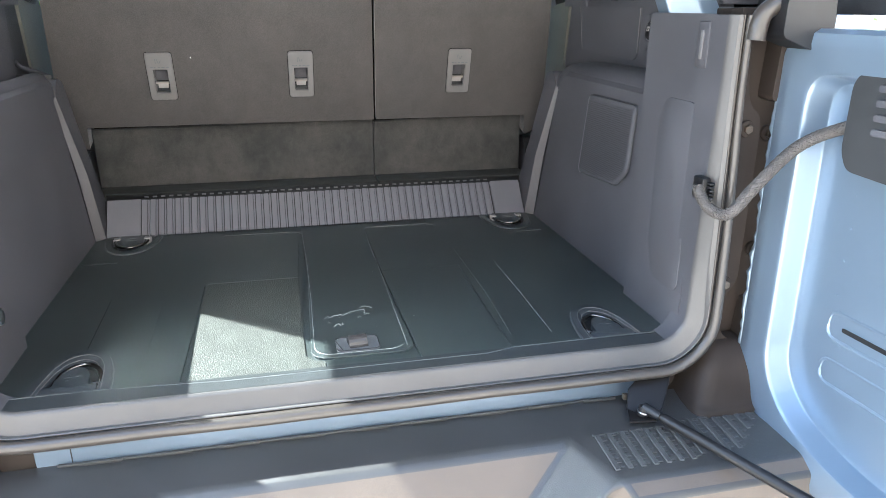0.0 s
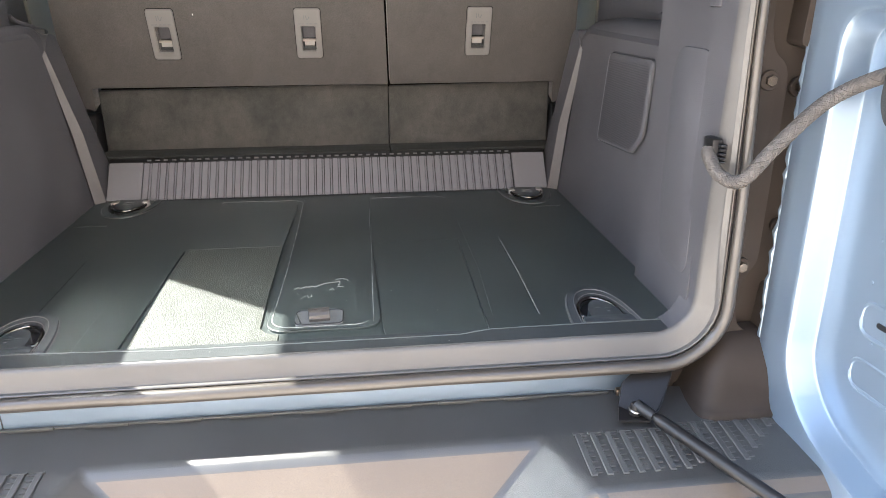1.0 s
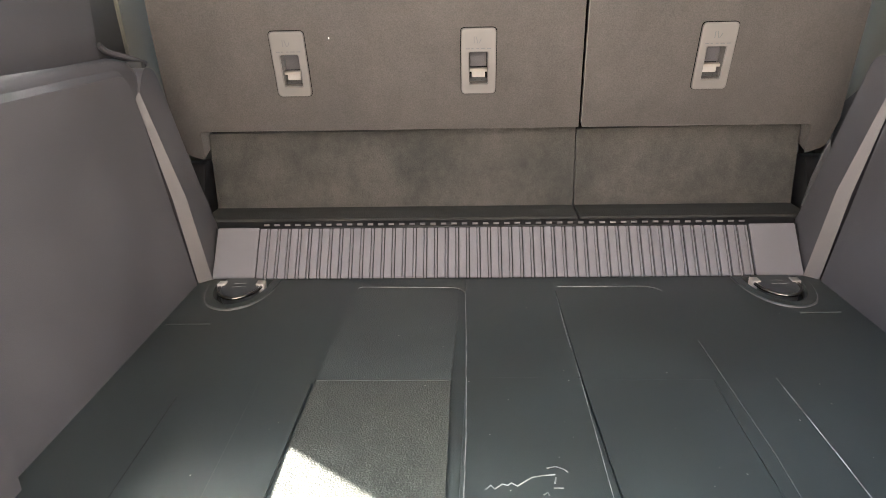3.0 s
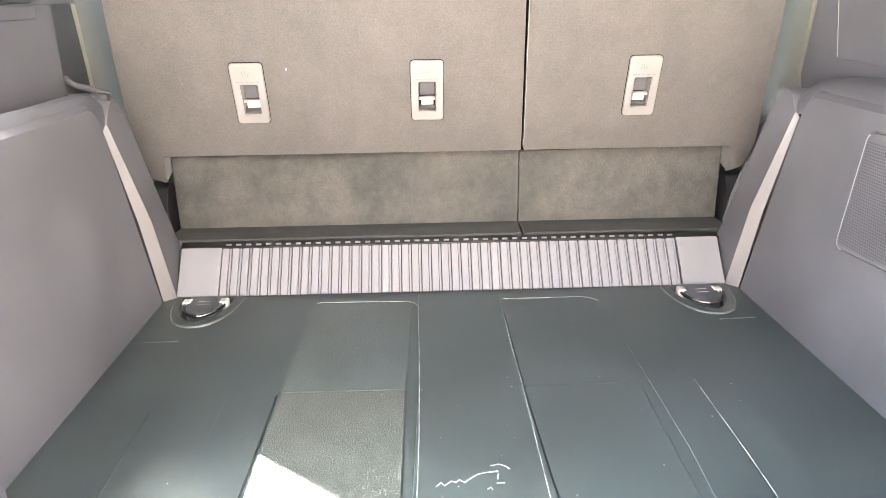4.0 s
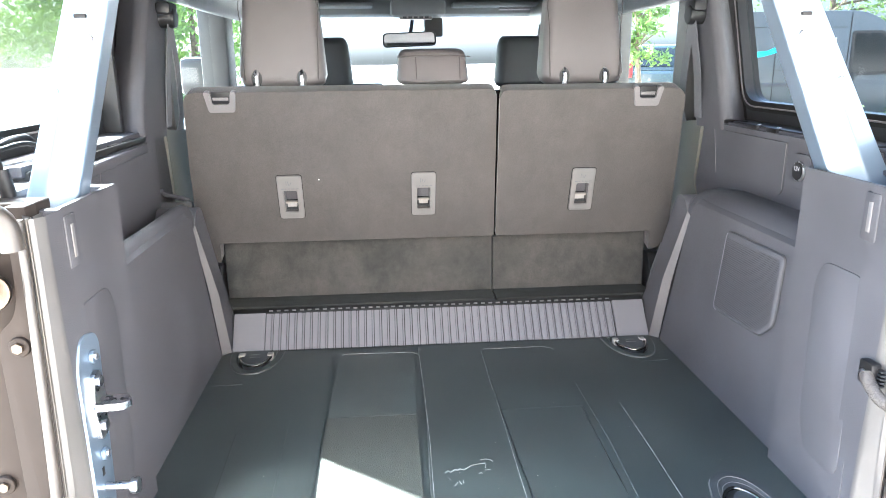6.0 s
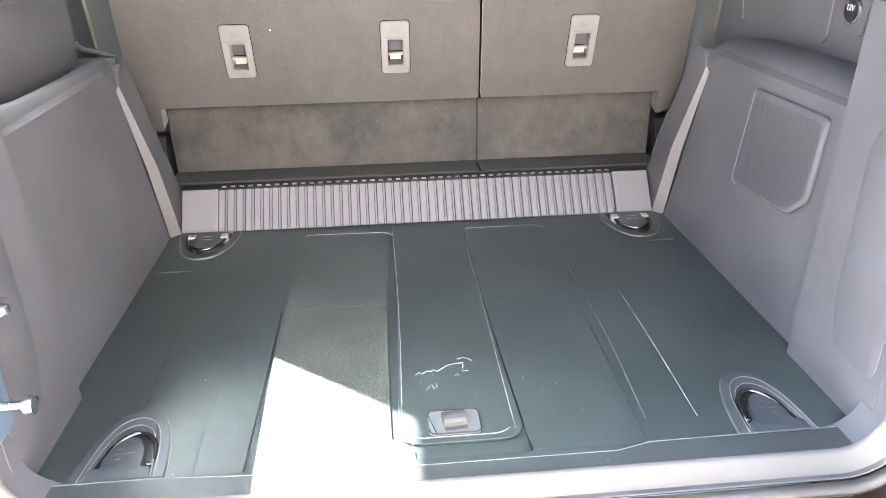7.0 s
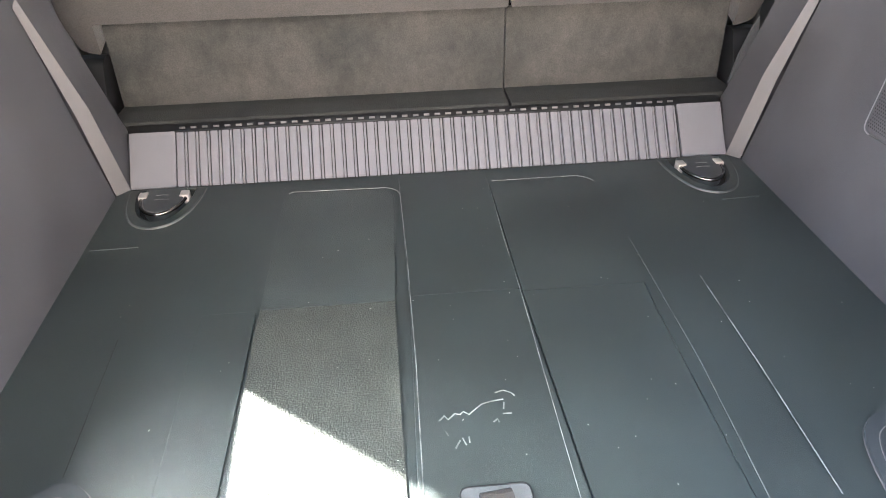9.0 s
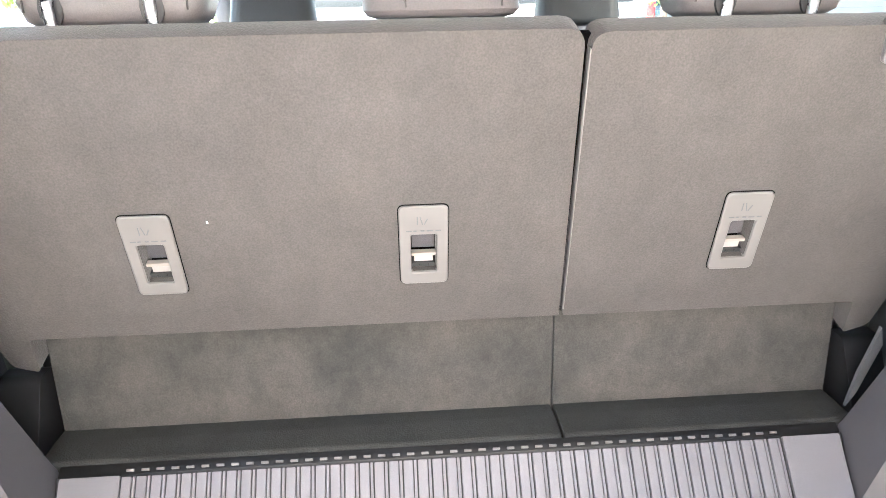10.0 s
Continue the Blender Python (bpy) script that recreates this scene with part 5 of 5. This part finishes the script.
    for z, y0, y1 in (((1.345, 0.805, 0.965), (1.45, 0.848, 1.00), (1.62, 0.919, 1.06), (1.78, 0.985, 1.10)) if sx > 0 else ((1.345, 0.762, 0.94), (1.45, 0.790, 0.965), (1.62, 0.883, 1.02), (1.78, 0.96, 1.06))):
        loops.append([(sx * x, y, z) for x, y in rounded([(0.742, y0 + 0.06), (0.684, y0 + 0.012), (0.660, y0 + 0.020), (0.655, y1), (0.742, y1)], 0.012, 3)])
    part("pillar_cover", rings(loops, cap_first=True, cap_last=True), TRIM, s, "smooth pillar cover")
    yb = 0.868 if sx > 0 else 0.782
    part("pillar_edge", prism([(yb, 1.365), (yb + 0.02, 1.365), (yb + (0.16 if sx > 0 else 0.02), 1.76), (yb + (0.14 if sx > 0 else 0.0), 1.76)], "x", *sorted((sx * 0.705, sx * 0.742)), 0.004), TRIM_DARK, s, "black seal along the window edge")
    yo = 0.035 if sx > 0 else 0.0
    # pillar in a paler trim tone, the light on it put into the colour
    part("lit_pillar", prism(rounded([(1.05 + yo, 1.34), (1.13 + yo, 1.34), (1.12 + yo, 1.79), (1.07 + yo, 1.79)], 0.01), "x", *X(0.668, 0.742), 0.006), PALE, s, "pillar behind the seat edge, coloured pale as if lit")
    belt = part("belt_guide", disc((sx * 0.645, 0.985, 1.615), (1, 0, 0), 0.024, 0.05, 20, 0.008), BLACK, s, "black belt guide")
    part("belt_arm", box(*sorted((sx * 0.625, sx * 0.66)), 0.955, 1.02, 1.622, 1.650, 0.008), BLACK, belt)
    strap = [(sx * 0.640, 0.998, 1.60), (sx * 0.640, 1.02, 1.50), (sx * 0.648, 1.045, 1.38), (sx * 0.664, 1.052, 1.340)]
    part("belt_strap", rings([[(p[0] - 0.001, p[1] - 0.02, p[2]), (p[0] + 0.001, p[1] - 0.02, p[2]), (p[0] + 0.001, p[1] + 0.02, p[2]), (p[0] - 0.001, p[1] + 0.02, p[2])] for p in strap], cap_first=True, cap_last=True), WEB, belt, "grey belt webbing")
    strap2 = [(sx * 0.636, 0.985, 1.60), (sx * 0.645, 0.955, 1.48), (sx * 0.652, 0.945, 1.365)]
    part("belt_strap", rings([[(p[0] - 0.001, p[1] - 0.019, p[2]), (p[0] + 0.001, p[1] - 0.019, p[2]), (p[0] + 0.001, p[1] + 0.019, p[2]), (p[0] - 0.001, p[1] + 0.019, p[2])] for p in strap2], cap_first=True, cap_last=True), WEB, belt)


side(1)
side(-1)

# ---------- striker on the post ----------
st = thing("striker_plate", "blue painted striker plate with steel striker bolts", "striker", at=(-0.004, -0.015, 0))
part("plate", prism(rounded([(0.092, 0.890), (0.150, 0.890), (0.168, 1.155), (0.112, 1.165), (0.092, 1.12)], [0.02, 0.02, 0.026, 0.02, 0.02]), "x", -0.5475, -0.540, 0.0018), PAINT, st)
for y, z in ((0.135, 1.128), (0.128, 0.985)):
    part("plate_bolt", disc((-0.537, y, z), (1, 0, 0), 0.0095, 0.006, 18, 0.0015), PAINT, st)
    part("plate_bolt_head", disc((-0.534, y, z), (1, 0, 0), 0.005, 0.005, 6, 0.001), STEEL, st)
lu = part("lug_plate", prism(rounded([(0.118, 1.010), (0.142, 1.012), (0.150, 1.060), (0.142, 1.108), (0.120, 1.106), (0.110, 1.06)], 0.008), "x", -0.541, -0.5335, 0.0015), STEEL, st, "zinc striker base")
for z in (1.094, 1.027):
    part("screw", disc((-0.532, 0.131, z), (1, 0, 0), 0.0082, 0.006, 16, 0.0015), STEEL, lu)
part("tongue", prism(rounded([(-0.536, 0.108), (-0.498, 0.112), (-0.490, 0.124), (-0.498, 0.140), (-0.536, 0.140)], 0.004), "z", 1.058, 1.068, 0.0015), STEEL, st, "steel striker tongue")
part("pin", tube([(-0.541, 0.124, 0.935), (-0.505, 0.122, 0.936)], 0.0058, 14), STEEL, st)
part("pin_head", disc((-0.500, 0.1215, 0.936), (1, 0, 0), 0.0115, 0.012, 20, 0.003), STEEL, st, "round steel pin head")
part("plate_hole", box(-0.5402, -0.5394, 0.117, 0.124, 0.955, 0.968, 0.0003), BLACK, st)

# ---------- glass strut, hoses and wash tube ----------
gs = thing("glass_strut", "thin black gas strut rising to the lifted rear glass", "strut")
part("rod", tube([(-0.633, 0.15, 1.372), (-0.628, 0.075, 1.57), (-0.62, -0.03, 1.86)], 0.0042, 10), DARK_STEEL, gs)
part("cylinder", tube([(-0.6285, 0.082, 1.553), (-0.62, -0.03, 1.86)], 0.009, 12), BLACK, gs)
part("end_socket", tube([(-0.633, 0.155, 1.345), (-0.633, 0.149, 1.382)], [0.011, 0.008], 12), BLACK, gs)
wh = thing("hose_connector", "pale ribbed plastic hose connector with dark hoses", "hose")
bm = bmesh.new()
for k in range(5):
    disc((-0.655, 0.145, 1.345 + 0.011 * k), (0, 0, 1), 0.017 if k % 2 == 0 else 0.013, 0.010, 16, 0.001, bm)
part("connector", bm, WHITE, wh)
part("hose", tube(smooth_path([(-0.72, 0.20, 1.365), (-0.72, 0.30, 1.39), (-0.712, 0.38, 1.398), (-0.70, 0.40, 1.375)], 6), 0.007, 10), BLACK, wh)
part("hose", tube(smooth_path([(-0.705, 0.16, 1.362), (-0.71, 0.26, 1.385), (-0.70, 0.36, 1.392), (-0.69, 0.42, 1.368)], 6), 0.004, 8), BLACK, wh)
part("hose_base", box(-0.74, -0.64, 0.10, 0.28, 1.335, 1.345, 0.003), TRIM, wh)
part("seal_end", tube(smooth_path([(-0.577, 0.038, 1.30), (-0.583, 0.038, 1.335), (-0.612, 0.038, 1.352), (-0.645, 0.045, 1.352), (-0.70, 0.06, 1.348)], 5), 0.0135, 12), RUBBER, shell, "seal curling outward at the top")
part("seal_end", tube(smooth_path([(0.577, 0.038, 1.30), (0.583, 0.038, 1.335), (0.612, 0.038, 1.352), (0.645, 0.045, 1.352), (0.70, 0.06, 1.348)], 5), 0.0135, 12), RUBBER, shell)

# lifted rear glass
rg = thing("rear_glass", "lifted rear window glass in a thin black frame", "window")
gl = [Vector((0, -0.035, 1.80)), Vector((0, -0.46, 2.02))]
inner = rect(-0.56, 0.56, 0.03, 0.45, 0.03)
outer = [(p[0] * 1.045, 0.24 + (p[1] - 0.24) * 1.12) for p in inner]
bm = frame_plate(outer, inner, "z", 0, 0.014)
d = (gl[1] - gl[0]).normalized()
GM = Matrix(((1, 0, 0, 0), (0, d.y, -d.z, gl[0].y), (0, d.z, d.y, gl[0].z), (0, 0, 0, 1)))
bm.transform(GM)
part("glass_frame", bm, TRIM_DARK, rg)
bm = prism(scaled(inner, -0.001), "z", 0.005, 0.009)
bm.transform(GM)
part("pane", bm, PRIVACY, rg)

# ---------- front of the cabin ----------
for cx, dz in ((0.395, 0.0), (-0.36, 0.0)):
    fs = thing("front_seat", "dark leather front seat seen past the rear headrests", "car seat", "front seats")
    part("seat_back", prism(rounded([(1.95, 0.75), (2.10, 0.75), (2.02, 1.40), (1.90, 1.40)], 0.03), "x", cx - 0.23, cx + 0.23, 0.03), LEATHER_DARK, fs)
    part("cushion", box(cx - 0.24, cx + 0.24, 2.0, 2.5, 0.55, 0.80, 0.04), LEATHER_DARK, fs)
    headrest(cx, 1.98, 1.41, 1.60, 0.215, 0.175, 0.10, LEATHER_DARK, (), fs, "dark front headrest", 0.035)
dash = thing("dashboard", "black dashboard with raised instrument hood", "dashboard")
part("dash_body", box(-0.70, 0.70, 2.75, 3.10, 0.85, 1.25, 0.03), BLACK, dash)
part("instrument_hood", box(-0.52, -0.14, 2.72, 2.98, 1.20, 1.415, 0.03), BLACK, dash)
wheel = thing("steering_wheel", "black steering wheel before the instruments", "steering wheel")
part("rim", tube([(-0.36 + 0.185 * math.cos(a), 2.62 + 0.05 * math.sin(a), 1.19 + 0.178 * math.sin(a)) for a in (2 * math.pi * k / 28 for k in range(29))], 0.014, 8), BLACK, wheel)
part("hub", box(-0.44, -0.28, 2.60, 2.68, 1.13, 1.24, 0.02), BLACK, wheel)
mir = thing("rear_view_mirror", "black framed rear view mirror under the header", "mirror")
MM = Matrix.Translation((-0.012, 2.70, 1.610)) @ Euler((radians(-1.5), radians(-2), radians(-4))).to_matrix().to_4x4()
bm = prism(rect(-0.128, 0.128, -0.034, 0.034, 0.022), "y", -0.010, 0.022, 0.004)
bm.transform(MM)
part("mirror_case", bm, BLACK, mir)
bm = prism(rect(-0.120, 0.120, -0.028, 0.028, 0.018), "y", -0.0125, -0.011)
bm.transform(MM)
part("mirror_glass", bm, MIRROR, mir)
part("mirror_arm", tube([(-0.01, 2.71, 1.63), (0.0, 2.73, 1.67), (0.005, 2.76, 1.70)], 0.010, 10), BLACK, mir)
con = thing("overhead_console", "grey overhead console and sensor box at the header", "console")
part("console_body", box(-0.10, 0.145, 2.48, 2.66, 1.706, 1.775, 0.015), LINER, con)
part("lamp_bar", box(-0.06, 0.09, 2.55, 2.62, 1.694, 1.708, 0.004), BEZEL, con)
for k in range(5):
    part("button", box(-0.045 + 0.025 * k, -0.028 + 0.025 * k, 2.545, 2.551, 1.697, 1.706, 0.001), TRIM_DARK, con)
part("sensor_box", box(0.06, 0.15, 2.70, 2.80, 1.62, 1.71, 0.01), BLACK, con)
for sx in (-1, 1):
    vs = thing("sun_visor", "folded grey sun visor at the header", "sun visor", "sun visors")
    part("visor", box(*sorted((sx * 0.18, sx * 0.60)), 2.50, 2.68, 1.745, 1.765, 0.008), LINER, vs)
part("grab_latch", box(0.40, 0.55, 2.56, 2.63, 1.735, 1.775, 0.006), TRIM, shell, "header latch")
dm = thing("door_mirror", "black door mirror outside the front window", "mirror")
part("housing", box(-1.08, -0.86, 2.62, 2.72, 1.36, 1.54, 0.03), BLACK, dm)
part("arm", box(-0.88, -0.79, 2.64, 2.70, 1.36, 1.41, 0.01), BLACK, dm)


# ---------- outside ----------
def tree(x, y, h, spread, seed, leaves=2600, low=0.25):
    rnd = random.Random(seed)
    t = thing("tree", "leafy green tree in full sun", "tree", "trees round the car park", at=(x, y, 0))
    bm = tube([(0, 0, -0.1), (0.05, 0.02, h * 0.25), (0.0, 0.1, h * 0.5), (0.08, 0.05, h * 0.8)], [h * 0.026, h * 0.02, h * 0.014, h * 0.005], 8)
    tips = []
    for k in range(11):
        a, z = rnd.uniform(0, 6.28), h * rnd.uniform(low, 0.75)
        r = spread * rnd.uniform(0.5, 0.95) * math.sin(math.pi * min(0.95, max(0.12, z / h)))
        tip = Vector((r * math.cos(a), r * math.sin(a), z + h * rnd.uniform(0.06, 0.2)))
        tube([(0, 0.05, z), tip * 0.5 + Vector((0, 0, z * 0.5)), tip], [h * 0.009, h * 0.006, h * 0.002], 5, bm)
        tips.append(tip)
    part("trunk", bm, BARK, t)
    clumps = list(tips)
    for k in range(34):
        a, z = rnd.uniform(0, 6.28), rnd.uniform(low, 1.0)
        r = spread * math.sqrt(rnd.uniform(0.05, 1)) * (0.35 + 0.65 * math.sin(math.pi * min(0.97, z)))
        clumps.append(Vector((r * math.cos(a), r * math.sin(a), h * z)))
    bm = bmesh.new()
    for k in range(leaves):
        c = rnd.choice(clumps)
        p = c + Vector((rnd.gauss(0, 1), rnd.gauss(0, 1), rnd.gauss(0, 0.7))) * spread * 0.17
        u = Vector((rnd.gauss(0, 1), rnd.gauss(0, 1), rnd.gauss(0, 1))).normalized()
        v = u.orthogonal().normalized()
        s = rnd.uniform(0.5, 1.0) * h * 0.022
        bm.faces.new([bm.verts.new(p + u * s), bm.verts.new(p + v * s * 0.55), bm.verts.new(p - u * s), bm.verts.new(p - v * s * 0.55)])
    part("crown", bm, LEAF, t, smooth=0)
    return t


tree(-22.0, 32.0, 10.0, 4.6, 3, 11000, 0.06)
tree(-15.0, 36.0, 11.0, 5.0, 4, 11000, 0.06)
tree(-29.0, 30.0, 9.0, 4.5, 5, 9000, 0.06)
tree(-10.0, 38.0, 9.0, 4.2, 6, 8000, 0.06)
tree(-36.0, 33.0, 10.0, 5.0, 7, 4200, 0.12)
tree(5.15, 14.0, 3.6, 0.62, 8, 2600, 0.40)
tree(22.0, 34.0, 9.0, 4.5, 9, 3600, 0.12)
tree(30.0, 30.0, 9.0, 4.5, 10, 3600, 0.12)
bm = bmesh.new()
rnd = random.Random(12)
for k in range(9000):
    a = rnd.uniform(0, 1)
    x, y = (rnd.uniform(-45, -6), rnd.uniform(24, 33)) if a < 0.7 else (rnd.uniform(5, 13), rnd.uniform(11.8, 12.7))
    h, w = rnd.uniform(0.06, 0.24), rnd.uniform(0.02, 0.06)
    g = Vector((rnd.uniform(-0.1, 0.1), rnd.uniform(-0.1, 0.1), h))
    p = Vector((x, y, 0))
    bm.faces.new([bm.verts.new(p + Vector((-w, 0, 0))), bm.verts.new(p + Vector((w, 0, 0))), bm.verts.new(p + g)])
tagged(part("verge_grass", bm, GRASS, smooth=0), "bright green grass verge beside the car park", "grass", kind="stuff")


def wheel_parts(parent, x, y, r, w):
    tyre = part("wheel", disc((x, y, r), (1, 0, 0), r, w, 28, 0.03), BLACK, parent)
    part("rim", disc((x, y, r), (1, 0, 0), r * 0.62, w * 1.03, 20, 0.01), STEEL, tyre)


# the car's own wheels
for x in (-0.80, 0.80):
    for y in (0.62, 3.55):
        wheel_parts(shell, x, y, 0.42, 0.26)

# dark panel van, side on
van = thing("panel_van", "dark grey panel van parked side on, cyan and white marks", "van", at=(8.0, 13.0, 0))
van.rotation_euler[2] = radians(90)
# local: x across, y lengthwise (nose at -y), side facing -x
body = rounded([(-3.2, 0.35), (-3.25, 0.95), (-2.75, 1.25), (-1.95, 2.10), (-1.35, 2.385), (1.55, 2.36), (1.62, 0.4)], [0.1, 0.1, 0.2, 0.3, 0.3, 0.1, 0.1], 4)
part("body", prism(body, "x", 0.0, 2.0, 0.08, seg=3), VAN, van)
part("side_window", prism(rounded([(-2.35, 1.22), (-1.20, 1.19), (-1.18, 1.95), (-1.75, 1.95)], 0.07), "x", -0.012, 0.02, 0.004), VAN_DARK, van, "dark van side window")
part("window_surround", frame_plate(rounded([(-2.45, 1.16), (-1.14, 1.13), (-1.12, 2.0), (-1.78, 2.0)], 0.08), rounded([(-2.35, 1.22), (-1.20, 1.19), (-1.18, 1.95), (-1.75, 1.95)], 0.07), "x", -0.010, 0.01), BLACK, van)
part("door_line", box(-0.008, 0.004, -1.08, -1.065, 0.5, 2.32), BLACK, van)
part("door_line", box(-0.008, 0.004, 0.42, 0.435, 0.5, 2.32), BLACK, van)
part("panel_line", box(-0.008, 0.004, -1.065, 0.42, 1.24, 1.252), TREAD, van)
part("panel_line", box(-0.008, 0.004, -1.0, 1.55, 2.06, 2.072), BLACK, van)
part("waist_rail", box(-0.015, 0.01, -1.0, 1.55, 0.93, 1.00, 0.006), TRIM, van)
part("door_handle", box(-0.035, 0.0, -1.26, -1.15, 1.02, 1.19, 0.02), BLACK, van)
mk = rounded([(1.10, 1.48), (0.70, 1.51), (0.36, 1.60), (0.16, 1.72), (0.12, 1.90), (0.42, 1.86), (0.30, 1.76), (0.60, 1.63), (1.10, 1.59)], 0.03, 4)
part("side_mark", prism(mk, "x", -0.008, 0.003), VAN_BLUE, van, "cyan curved mark")
part("side_mark", box(-0.008, 0.003, 0.88, 1.06, 1.34, 1.385, 0.002), WHITE, van, "white mark")
for y, w in ((-0.03, 0.13), (-0.19, 0.09), (-0.31, 0.05), (-0.40, 0.21), (-0.64, 0.16)):
    part("mark_bar", box(-0.008, 0.003, y - w, y, 1.71, 1.87, 0.002), WHITE, van, "white mark")
wheel_parts(van, 0.12, -2.25, 0.36, 0.22)
wheel_parts(van, 0.12, 1.0, 0.36, 0.22)
bm = bmesh.new()
rnd = random.Random(44)
for k in range(2600):
    c = rnd.choice([(5.6 + 0.55 * i, 12.2 + 0.2 * math.sin(i * 2.3), 0.32 + 0.10 * math.sin(i * 1.7)) for i in range(14)])
    p = Vector(c) + Vector((rnd.gauss(0, 0.16), rnd.gauss(0, 0.12), rnd.gauss(0, 0.13)))
    u = Vector((rnd.gauss(0, 1), rnd.gauss(0, 1), rnd.gauss(0, 1))).normalized()
    v, s_ = u.orthogonal().normalized(), rnd.uniform(0.03, 0.06)
    bm.faces.new([bm.verts.new(p + u * s_), bm.verts.new(p + v * s_ * 0.5), bm.verts.new(p - u * s_), bm.verts.new(p - v * s_ * 0.5)])
tagged(part("shrubs", bm, LEAF, smooth=0), "low sunlit green shrubs along the car park edge", "shrubs", kind="stuff")

# white coupe, nose on
car = thing("parked_car", "white coupe parked nose on before the trees", "car", at=(-10.75, 21.3, 0))
car.rotation_euler[2] = radians(20)
part("body", prism(rounded([(0.0, 0.25), (-0.02, 0.62), (0.15, 0.80), (1.5, 0.95), (4.8, 1.0), (4.9, 0.3)], 0.07, 4), "x", -0.95, 0.95, 0.07, seg=3), CAR_WHITE, car)
part("cabin", prism(rounded([(1.45, 0.92), (2.3, 1.40), (3.4, 1.40), (4.5, 0.98)], 0.08, 4), "x", -0.74, 0.74, 0.06, seg=3), CAR_WHITE, car)
part("windscreen", prism([(1.58, 0.985), (2.22, 1.345), (2.20, 1.36), (1.55, 1.0)], "x", -0.66, 0.66), VAN_DARK, car)
part("grille", box(-0.80, 0.80, -0.045, 0.02, 0.575, 0.725, 0.03), BLACK, car)
part("lower_grille", box(-0.70, 0.70, -0.035, 0.02, 0.30, 0.44, 0.02), BLACK, car)
for x in (-0.72, -0.50, 0.50, 0.72):
    part("headlight", disc((x, -0.046, 0.65), (0, 1, 0), 0.058, 0.02, 20, 0.008), BEZEL, car)
wheel_parts(car, -0.86, 0.95, 0.34, 0.22)
wheel_parts(car, 0.86, 0.95, 0.34, 0.22)

# dark car and its red lamp beyond the small tree
suv = thing("parked_car", "dark teal tall car parked beyond a small tree", "car", at=(7.05, 17.5, 0))
suv.rotation_euler[2] = radians(-12)
part("body", box(-0.95, 0.95, 0, 4.6, 0.40, 1.22, 0.12, seg=3), SUV, suv)
part("cabin", prism(rounded([(0.06, 1.15), (0.30, 1.86), (3.0, 1.86), (3.9, 1.15)], 0.1, 4), "x", -0.88, 0.88, 0.08), SUV, suv)
part("rear_window", prism([(0.10, 1.30), (0.24, 1.74), (0.20, 1.76), (0.06, 1.32)], "x", -0.70, 0.70), VAN_DARK, suv)
part("tail_lamp", box(-0.94, -0.74, -0.04, 0.1, 1.02, 1.45, 0.03), RED, suv, "red tail lamp")
part("tail_lamp", box(0.74, 0.94, -0.04, 0.1, 1.02, 1.45, 0.03), RED, suv, "red tail lamp")
wheel_parts(suv, -0.86, 0.9, 0.36, 0.24)
wheel_parts(suv, 0.86, 0.9, 0.36, 0.24)
